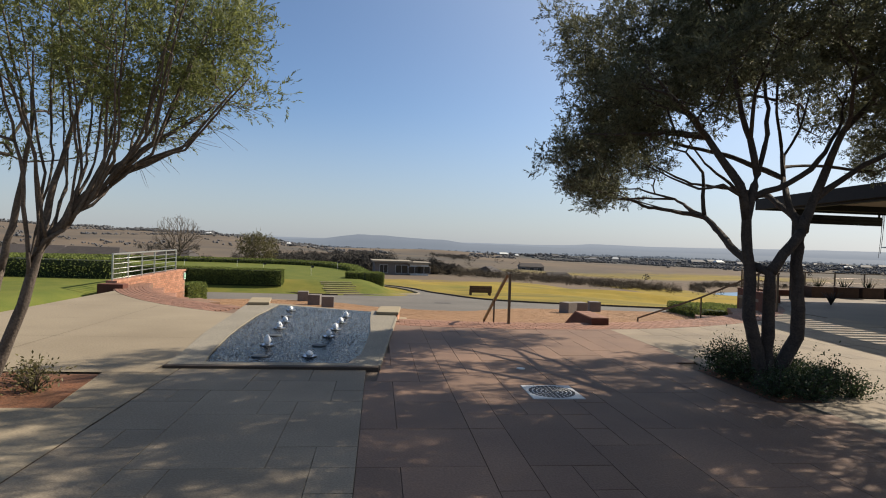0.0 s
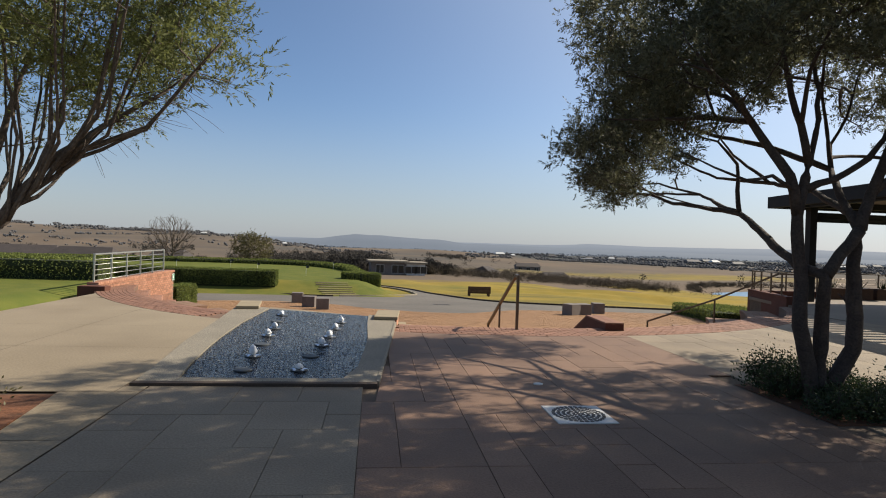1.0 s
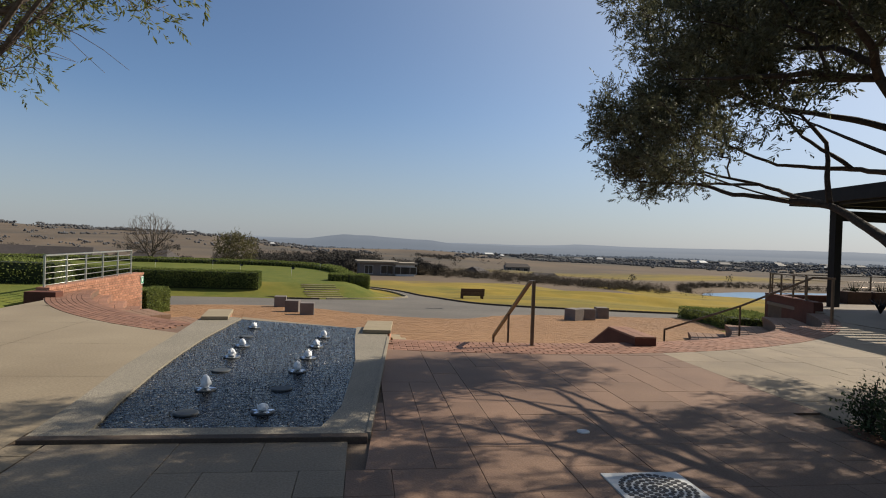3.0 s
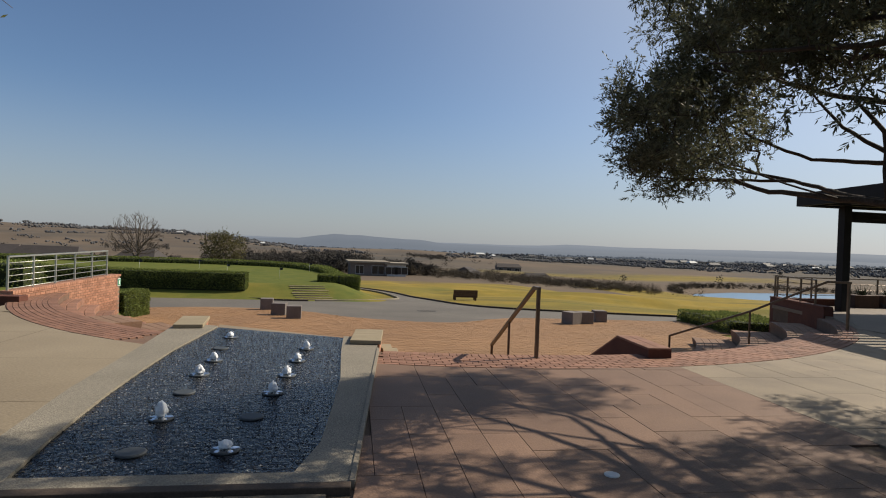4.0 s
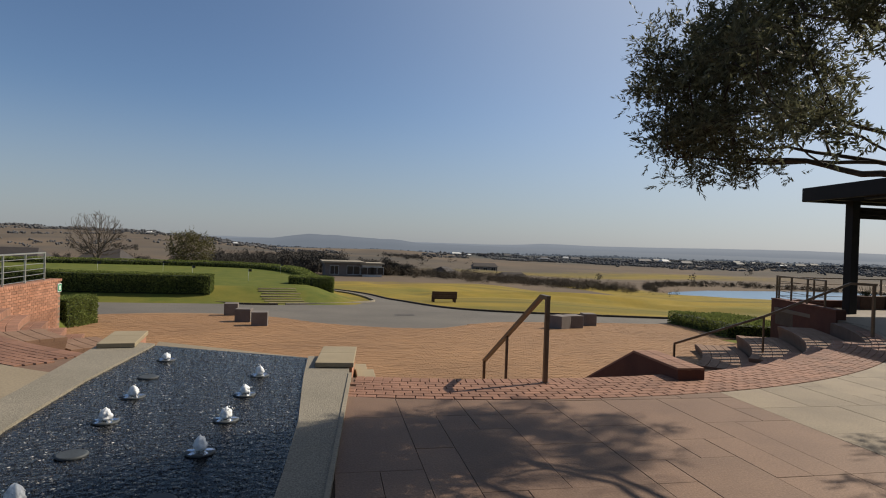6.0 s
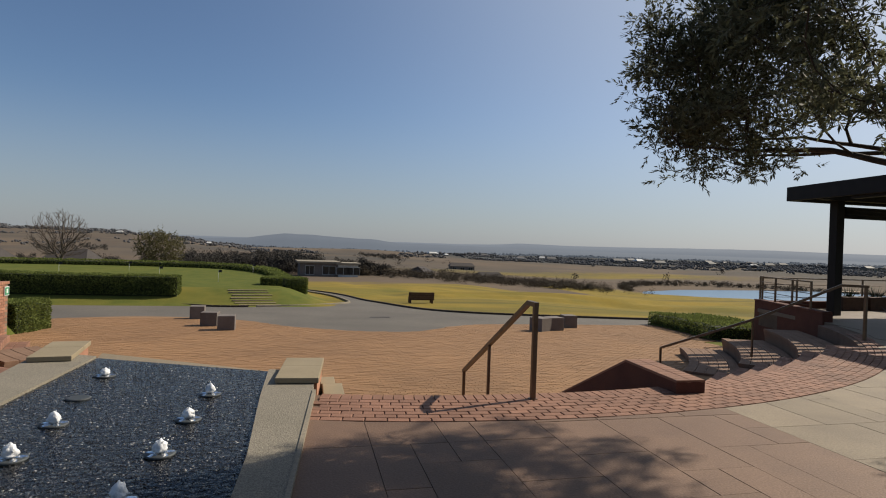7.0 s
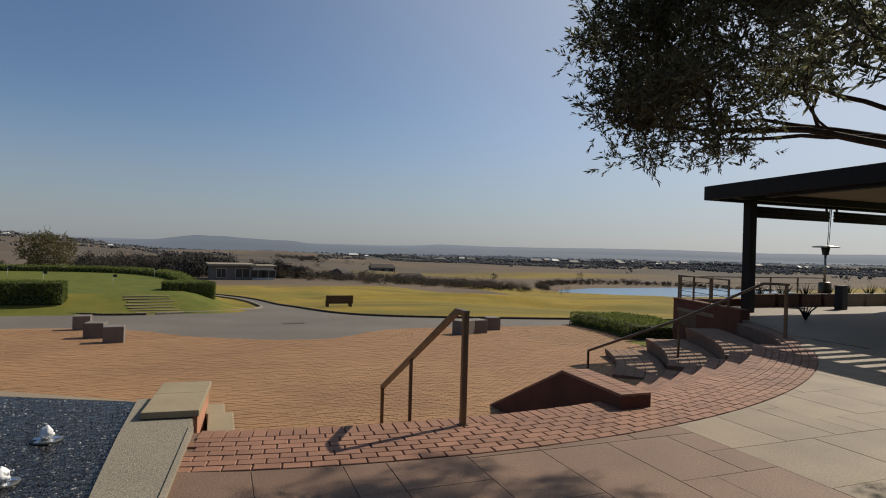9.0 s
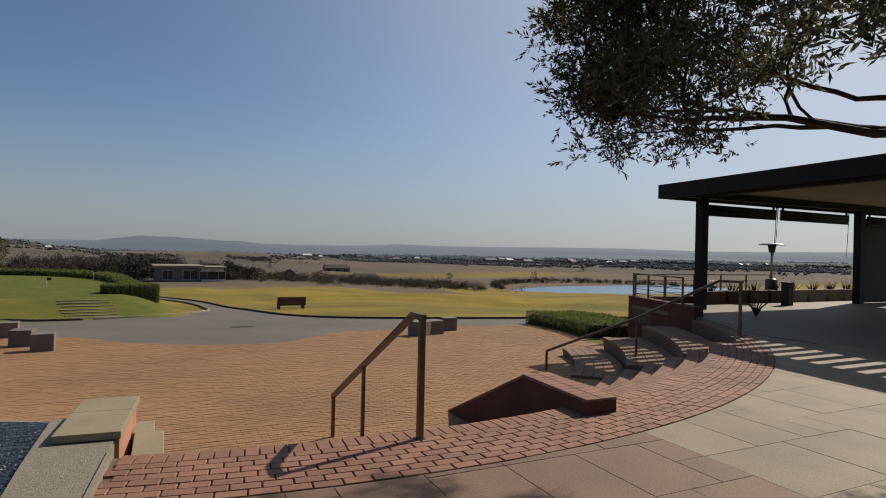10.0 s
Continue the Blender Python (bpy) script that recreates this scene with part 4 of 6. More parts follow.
def cheek_wall():
    ob = tagged(empty("cheek_wall"), "low red brick cheek wall with a sloping end beside the steps, sides coloured dark as shade", "wall")
    bm = bmesh.new()
    prof = [(10.86, -0.05), (10.86, 0.13), (12.05, 0.13), (14.45, -0.96), (14.45, -1.3), (11.2, -1.3), (11.2, -0.05)]
    a = [bm.verts.new((*along(y, -0.185), z)) for y, z in prof]
    b = [bm.verts.new((*along(y, 0.185), z)) for y, z in prof]
    bm.faces.new(a)
    bm.faces.new(b[::-1])
    for i in range(len(prof)):
        j = (i + 1) % len(prof)
        bm.faces.new((a[i], b[i], b[j], a[j]))
    bmesh.ops.recalc_face_normals(bm, faces=bm.faces)
    # shade is in the brick colours: dark sides, lighter bricks on the sunlit top
    part("core", bm, M["brick_dark"], ob)
    me = piece_mesh("brick", 0.182, 0.104, 0.03, 0.004)
    me.materials.append(M["brick_paver"])
    for i in range(11):
        y = 10.914 + i * 0.1095
        for dx in (-0.094, 0.094):
            LATE.append(("brick", me, Matrix.Translation((*along(y, dx), 0.122)) @ pose(0, 0, 0, 0, 0, -2.9), ob))
    slope = math.atan2(1.09, 2.4)
    for i in range(24):
        y, z = 12.1 + i * 0.1095 * math.cos(slope), 0.13 - (i + 0.5) * 0.1095 * math.sin(slope)
        if y > 14.4:
            break
        for dx in (-0.094, 0.094):
            LATE.append(("brick", me, Matrix.Translation((*along(y, dx), z - 0.010)) @ pose(0, 0, 0, -math.degrees(slope), 0, -2.9), ob))


cheek_wall()

# ---- curved brick seats ----


def seat_tier(t0, t1, r0, grow, deep, z1, label):
    """One tier: a hollowed riser towards the court and a brick tread; the radius widens by grow for each degree."""
    ob = tagged(empty("brick_block"), label, "block seat", group="curved brick seats")
    way = 1 if t1 > t0 else -1
    n = 16
    prof = [(deep, -1.5), (deep, z1 - 0.05), (0.0, z1 - 0.05)] + [(0.04 * math.sin(math.pi * k / 8), z1 - 0.05 - 0.5 * k / 8) for k in range(1, 9)] + [(0.0, -1.5)]
    bm = bmesh.new()
    rows = []
    for i in range(n + 1):
        th = t0 + (t1 - t0) * i / n
        rr = r0 + grow * abs(th - t0)
        rows.append([bm.verts.new((*on_arc(min(rr + u, R_CREST + 0.5), th), z)) for u, z in prof])
    m = len(prof)
    for a, b in zip(rows, rows[1:]):
        for k in range(m):
            bm.faces.new((a[k], b[k], b[(k + 1) % m], a[(k + 1) % m]))
    bm.faces.new(rows[0])
    bm.faces.new(rows[-1][::-1])
    bmesh.ops.recalc_face_normals(bm, faces=bm.faces)
    part("body", bm, M["brick_seat"], ob)
    me = piece_mesh("brick", 0.1, 0.192, 0.055, 0.004)
    me.materials.append(M["brick_seat"])
    for row in range(int(deep / 0.2)):
        pitch = math.degrees(0.107 / (r0 + row * 0.2))
        for k in range(int(abs(t1 - t0) / pitch)):
            th = t0 + way * (k + 0.5) * pitch
            rad = r0 + grow * abs(th - t0) + 0.095 + row * 0.2
            if rad > R_CREST + 0.42:
                continue
            x, y = on_arc(rad, th)
            LATE.append(("brick", me, pose(x, y, z1 - 0.055, 0, 0, th), ob))


TIER = "curved brick seat tier stepping down to the court"
seat_tier(44.0, 68.0, 7.7, 0.0, 1.02, -0.84, TIER)
seat_tier(44.0, 68.0, 8.72, 0.0, 1.0, -0.55, TIER)
seat_tier(44.0, 68.0, 9.72, 0.0, 0.95, -0.25, TIER)
seat_tier(-46.5, -54.0, 8.4, 0.0, 0.8, -0.34, TIER)
seat_tier(-46.5, -54.0, 9.25, 0.0, 0.8, -0.12, TIER)

# ---- brick wall with railing by the lawn ----


def brick_face(ob, x, y0, y1, z0, z1, face_x, material, limit, late, base_slope=0.0):
    """Stretcher bond of real bricks on a wall face that looks along +x."""
    me = piece_mesh("brick", 0.21, 0.065, 0.012, 0.003)
    me.materials.append(material)
    spots = []
    rows = int((z1 - z0) / 0.075)
    for r in range(rows):
        z = z1 - 0.04 - r * 0.075
        n = int((y1 - y0) / 0.22)
        for k in range(n):
            y = y0 + 0.11 + k * 0.22 + (0.11 if r % 2 else 0)
            if y + 0.1 > y1:
                continue
            spots.append((y, z))
    for i, (y, z) in enumerate(spots):
        if i < limit:
            late.append(("brick", me, Matrix.Translation((face_x - 0.004, y, z)) @ Matrix(((0, 0, 1, 0), (1, 0, 0, 0), (0, 1, 0, 0), (0, 0, 0, 1))), ob))
    return spots[limit:]


wall_w = tagged(empty("wall_west"), "orange-red brick retaining wall with a flush coping", "wall", kind="structure")
part("core", prism(bmesh.new(), [(-7.98, 17.0), (-7.72, 17.0), (-7.72, 23.1), (-7.98, 23.1)], -1.6, lambda x, y: 0.13 + (y - 17) * 0.007), M["mortar"], wall_w)
left_over = brick_face(wall_w, 0, 17.02, 23.08, -1.25, 0.15, -7.715, M["brick_wall"], 290, LATE)
b = Batch()
for y, z in left_over:
    b.add([(-7.72 + u, y + v, z + w) for u in (0, 0.012) for v, w in ((-0.105, -0.032), (0.105, -0.032), (0.105, 0.032), (-0.105, 0.032))], [(4, 5, 6, 7), (0, 1, 5, 4), (1, 2, 6, 5), (2, 3, 7, 6), (3, 0, 4, 7)])
tagged(b.make("lower_bricks", M["brick_wall"], wall_w), kind="stuff")
cap = Batch()
for k in range(55):
    y = 17.03 + k * 0.111
    cap.solid([(-8.0, y), (-7.69, y), (-7.69, y + 0.1), (-8.0, y + 0.1)], lambda x, y: 0.12 + (y - 17) * 0.007, lambda x, y: 0.19 + (y - 17) * 0.007, 0.004)
tagged(cap.make("coping_bricks", M["brick_wall"], wall_w), kind="stuff")
part("end_block", boxed(-8.05, -7.35, 16.62, 16.98, -0.2, 0.12, bevel=0.01), M["brick_dark"], wall_w, "dark brick end block")
sign = tagged(empty("exit_sign", -7.68, 23.0, -0.02), "small green and white sign plate on the brick wall", "sign")
part("plate", boxed(-0.012, 0.0, -0.16, 0.08, -0.12, 0.12), M["white_paint"], sign)
part("panel", boxed(-0.002, 0.006, -0.14, 0.06, -0.1, 0.1), M["green_sign"], sign)
part("mark", boxed(0.004, 0.009, -0.08, 0.0, -0.06, 0.06), M["white_paint"], sign)


def railing(x0, y0, z0, x1, y1, z1, n, bars, label, material, h=0.85, post=0.04):
    ob = tagged(empty("railing", x0, y0, z0), label, "railing")
    d = Vector((x1 - x0, y1 - y0, z1 - z0))
    for k in range(n + 1):
        p = d * (k / n)
        part("post", boxed(p.x - post / 2, p.x + post / 2, p.y - post / 2, p.y + post / 2, p.z - 0.02, p.z + h), material, ob)
    for k in range(bars):
        zz = h * (k + 0.7) / (bars + 0.7)
        part("wire_bar", tube(bmesh.new(), [(0, 0, zz), (d.x, d.y, d.z + zz)], 0.009, 6), material, ob)
    part("top_rail", square_bar(bmesh.new(), [(0, 0, h), (d.x, d.y, d.z + h)], 0.06, 0.035), material, ob)
    return ob


railing(-7.85, 17.1, 0.13, -7.85, 22.4, 0.17, 5, 5, "pale metal railing with five thin bars", M["galvanised"], 0.83)

# ---- terrace on the far side with the pergola ----
terrace = tagged(empty("wall_terrace"), "dark red-brown brick retaining wall of the terrace", "wall", kind="structure")
part("core", prism(bmesh.new(), [(12.66, 16.93), (12.92, 16.88), (13.9, 20.08), (27, 20.08), (27, 20.33), (13.68, 20.33)], -1.7, 0.22), M["brick_dark"], terrace)
cap = Batch()
for k in range(42):
    u0, u1 = k / 42, (k + 0.93) / 42
    a = [12.64 + 1.02 * u0, 16.93 + 3.4 * u0]
    c = [12.64 + 1.02 * u1, 16.93 + 3.4 * u1]
    cap.solid([(a[0], a[1]), (a[0] + 0.29, a[1] - 0.02), (c[0] + 0.29, c[1] - 0.02), (c[0], c[1])], 0.215, 0.26, 0.004)
tagged(cap.make("coping_bricks", M["brick_dark"], terrace), kind="stuff")

railing(13.75, 20.2, 0.24, 12.98, 17.6, 0.24, 3, 4, "grey metal terrace railing", M["steel"], 0.72)
railing(13.85, 20.22, 0.2, 20.2, 20.22, 0.2, 5, 3, "grey metal terrace railing", M["steel"], 0.72)

pergola = tagged(empty("pergola"), "dark steel terrace canopy with a deep flat fascia", "canopy")
PX0, PX1, PY0, PY1 = 13.2, 25.5, -6.0, 18.75


def canopy_part(name, material, *dims, bevel=0.0, label=""):
    """A box of the canopy, whose long side runs askew to the plaza."""
    bm = boxed(*dims, bevel=bevel)
    for v in bm.verts:
        v.co.x += 0.1 * (v.co.y - PY1)
    return part(name, bm, material, pergola, label)


canopy_part("fascia", M["dark_steel"], PX0, PX0 + 0.12, PY0, PY1, 3.15, 3.54, bevel=0.01)
canopy_part("fascia", M["dark_steel"], PX0 + 0.12, PX1, PY1 - 0.12, PY1, 3.15, 3.54, bevel=0.01)
canopy_part("roof", M["ceiling_board"], PX0 + 2.1, PX1, PY0, PY1 - 0.13, 3.40, 3.5, label="boarded underside")
canopy_part("eave", M["dark_steel"], PX0 + 0.12, PX0 + 0.82, PY0, PY1 - 0.13, 3.42, 3.5)
canopy_part("beam", M["dark_steel"], PX0 + 0.7, PX1, 18.15, 18.4, 3.2, 3.4)
canopy_part("gutter_beam", M["dark_steel"], PX0 + 0.14, PX0 + 0.34, PY0, 16.7, 3.08, 3.3)
for k in range(70):
    y = PY1 - 0.35 - k * 0.345
    canopy_part("slat", M["dark_steel"], PX0 + 0.82, PX0 + 2.1, y - 0.085, y + 0.085, 3.42, 3.47)
for x, y in ((14.6, 18.42), (22.6, 18.6), (13.1, 8.0), (12.1, -2.0)):
    part("post", boxed(x - 0.125, x + 0.125, y - 0.125, y + 0.125, -0.01, 3.2, bevel=0.008), M["dark_steel"], pergola)
for x0, x1 in ((14.75, 17.95), (18.2, 21.75), (22.9, 25.4)):
    bl = tagged(empty("roller_blind", (x0 + x1) / 2, 18.5, 2.93), "dark rolled-up outdoor blind under the canopy", "blind", group="roller blinds")
    w = (x1 - x0) / 2
    bm = bmesh.new()
    for k in range(5):                     # folds of the rolled cloth
        tube(bm, [(-w, 0.01 * (-1) ** k, 0.1 - 0.055 * k), (w, 0.01 * (-1) ** k, 0.09 - 0.055 * k)], 0.036, 8)
    part("roll", bm, M["blind"], bl)
    part("bottom_bar", boxed(-w, w, -0.03, 0.03, -0.2, -0.15), M["dark_steel"], bl)
    for u in (-w + 0.1, w - 0.1):
        part("bracket", boxed(u - 0.03, u + 0.03, -0.02, 0.02, 0.1, 0.5), M["dark_steel"], bl)
    for cx, low in ((-w - 0.15, -1.2), (w + 0.03, -1.35)):
        part("cord", tube(bmesh.new(), [(cx, 0, 0.3), (cx - 0.03, 0, low * 0.5), (cx - 0.1, 0, low), (cx - 0.05, 0, low * 0.6), (cx + 0.04, 0, 0.3)], 0.008, 5), M["dark_steel"], bl)

dark = tagged(empty("drop_blind", 24.4, 18.62, 0.0), "dark lowered weather blind closing the canopy's side", "blind")
part("sheet", boxed(-1.5, 2.0, -0.01, 0.01, 0.08, 3.0), M["blind"], dark)
part("bottom_bar", boxed(-1.5, 2.0, -0.03, 0.03, 0.02, 0.08), M["dark_steel"], dark)

# ---- trees ----


def leaf_mesh(name, pts, ways, length, width, material, parent, rng, label=""):
    """Many small folded leaves at pts, each along its way."""
    n = len(pts)
    pts, ways = np.asarray(pts), np.asarray(ways)
    ways = ways / np.linalg.norm(ways, axis=1, keepdims=True)
    side = np.cross(ways, rng.normal(size=(n, 3)))
    side /= np.linalg.norm(side, axis=1, keepdims=True) + 1e-9
    ln = length * rng.uniform(0.65, 1.25, (n, 1))
    wd = width * rng.uniform(0.7, 1.2, (n, 1))
    nrm = np.cross(ways, side)
    v = np.stack([pts, pts + ways * ln * 0.45 + side * wd / 2 + nrm * wd * 0.15, pts + ways * ln, pts + ways * ln * 0.45 - side * wd / 2 + nrm * wd * 0.15], axis=1).reshape(-1, 3)
    me = bpy.data.meshes.new(name)
    me.vertices.add(4 * n)
    me.vertices.foreach_set("co", v.ravel())
    me.loops.add(4 * n)
    me.loops.foreach_set("vertex_index", np.arange(4 * n, dtype=np.int32))
    me.polygons.add(n)
    me.polygons.foreach_set("loop_start", np.arange(0, 4 * n, 4, dtype=np.int32))
    me.update(calc_edges=True)
    me.validate()
    me.materials.append(material)
    ob = new(name, me)
    if parent:
        ob.parent = parent
    if label:
        ob["label"] = label
    return ob


def grow_tree(ob, limbs, targets, tip, rng, bark, power=0.46, trunk_r=0.12, wiggle=0.06, follow=0.22, pull=0.16):
    """Limbs are lines of points; every target is then reached by a twig from the nearest wood. Returns twig ends and ways."""
    pos, par = [], []
    floor_r = {}
    for base, line, *thick in limbs:
        line = [Vector(p) for p in line]
        first = len(pos)
        prev = None
        if base and pos:
            prev = min(range(len(pos)), key=lambda i: (pos[i] - line[0]).length)
        for a, b in zip(line, line[1:]):
            n = max(1, int((b - a).length / 0.14))
            for k in range(0 if (prev is None) else 1, n + 1):
                pos.append(a.lerp(b, k / n) + Vector(rng.normal(size=3)) * 0.006)
                par.append(-1 if prev is None else prev)
                prev = len(pos) - 1
        if thick:
            for i in range(first, len(pos)):
                floor_r[i] = thick[0] + (thick[1] - thick[0]) * (i - first) / max(1, len(pos) - 1 - first)
    root = pos[0]
    order = sorted(range(len(targets)), key=lambda i: (Vector(targets[i]) - root).length)
    arr = np.array([tuple(p) for p in pos])
    depth = [0.0] * len(pos)
    for i, p in enumerate(par):
        depth[i] = 0.0 if p < 0 else depth[p] + (pos[i] - pos[p]).length
    dep = np.array(depth)
    ends = []
    for i in order:
        t = np.array(targets[i])
        ok = arr[:, 2] > 1.3
        d = np.linalg.norm(arr - t, axis=1) + pull * dep + 0.8 * np.maximum(0, arr[:, 2] - t[2]) + np.where(ok, 0, 9.0)
        j = int(np.argmin(d))
        a, b = Vector(arr[j]), Vector(t)
        n = max(2, int((b - a).length / 0.16))
        prev = j
        new_p = []
        run = (a - pos[par[j]]).normalized() if par[j] >= 0 else Vector((0, 0, 1))
        mid = (a + b) / 2 + Vector(rng.normal(size=3)) * wiggle * (b - a).length + run * follow * (b - a).length
        for k in range(1, n + 1):
            u = k / n
            q = a * (1 - u) ** 2 + mid * 2 * u * (1 - u) + b * u * u
            pos.append(q)
            par.append(prev)
            dep_v = dep[prev] + (q - pos[prev]).length
            prev = len(pos) - 1
            new_p.append(tuple(q))
            dep = np.append(dep, dep_v)
        arr = np.vstack([arr, np.array(new_p)])
        ends.append(prev)
    load = [0.0] * len(pos)
    for e in ends:
        load[e] += 1.0
    for i in range(len(pos) - 1, -1, -1):
        if par[i] >= 0:
            load[par[i]] += load[i]
    rad = [tip * max(1.0, v) ** power for v in load]
    big = max(rad)
    if big > trunk_r:
        rad = [r if r < 0.03 else 0.03 + (r - 0.03) * (trunk_r - 0.03) / (big - 0.03) for r in rad]
    for i, r in floor_r.items():
        rad[i] = max(min(rad[i], r * 1.2), r)
    kids = {}
    for i, p in enumerate(par):
        kids.setdefault(p, []).append(i)
    thick, thin = bmesh.new(), bmesh.new()
    starts = [(None, r) for r in kids.get(-1, [])]
    while starts:
        p, i = starts.pop()
        line = [i] if p is None else [p, i]
        while True:
            ch = sorted(kids.get(line[-1], []), key=lambda c: -load[c])
            if not ch:
                break
            starts += [(line[-1], c) for c in ch[1:]]
            line.append(ch[0])
        if len(line) < 2:
            continue
        rr = [rad[k] for k in line]
        if p is not None:
            rr[0] = min(rr[0], rr[1] * 1.15)
        rough = [r * (1 + 0.12 * noise.noise(pos[k] * 3.0)) for r, k in zip(rr, line)]
        m = max(rr)
        tube(thick if m > 0.022 else thin, [pos[k] for k in line], rough, 9 if m > 0.05 else (6 if m > 0.022 else 4))
    part("trunk", thick, bark, ob)
    tagged(part("twig_growth", thin, bark, ob), kind="stuff")
    return [(pos[e], (pos[e] - pos[par[e]]).normalized()) for e in ends], pos, par, rad


def foliage(ob, ends, rng, sprigs, reach, leaves, length, width, material, label="", fill=None):
    """Every twig end carries sprigs, short shoots with narrow leaves set along them. fill(p) thins the crown."""
    pts, ways = [], []
    for p, w in ends:
        p, w = np.array(p), np.array(w)
        for _ in range(rng.poisson(sprigs)):
            s = w * 0.5 + rng.normal(size=3) * 0.75 + np.array([0, 0, 0.12])
            s /= np.linalg.norm(s) + 1e-9
            base = p + rng.uniform(-1, 1, 3) * reach * 0.8
            n, l = rng.poisson(leaves) + 3, reach * rng.uniform(0.7, 1.3)
            bend = rng.normal(size=3) * 0.15
            for k in range(n):
                u = (k + 0.5) / n
                q = base + (s * u + bend * u * u) * l
                out = np.cross(s, rng.normal(size=3))
                out /= np.linalg.norm(out) + 1e-9
                pts.append(q)
                ways.append(s * (0.55 + 0.6 * u) + out * (0.75 - 0.35 * u) + rng.normal(size=3) * 0.12)
    return leaf_mesh("crown", pts, ways, length, width, material, ob, rng, label)


def crown_points(rng, n, c, r, low, hollow, trunk, lobes=1.4, shell=0.55, clump=0, size=0.3, extra=()):
    """Targets in a lumpy crown: c centre, r half-axes, nothing below low(x, y); clump: how many lie together."""
    if clump:
        heads = crown_points(rng, n // clump, c, r, low, hollow, trunk, lobes, shell) + [np.array(e) for e in extra]
        return [h + rng.normal(size=3) * np.array([1, 1, 0.7]) * size for h in heads for _ in range(clump)]
    out = []
    while len(out) < n:
        u = rng.normal(size=3)
        u /= np.linalg.norm(u)
        k = rng.uniform() ** (1 / 3) if rng.uniform() > shell else rng.uniform(0.82, 1.0)
        lump = 1 + 0.22 * noise.noise(Vector(u * lobes * 1.7 + np.array([c[0], c[1], 0])))
        p = np.array(c) + u * np.array(r) * k * lump
        if p[2] < low(p[0], p[1]) or math.hypot(p[0] - trunk[0], p[1] - trunk[1]) < hollow * (1 - (p[2] - 2.2) / 2.2):
            continue
        out.append(p)
    return out


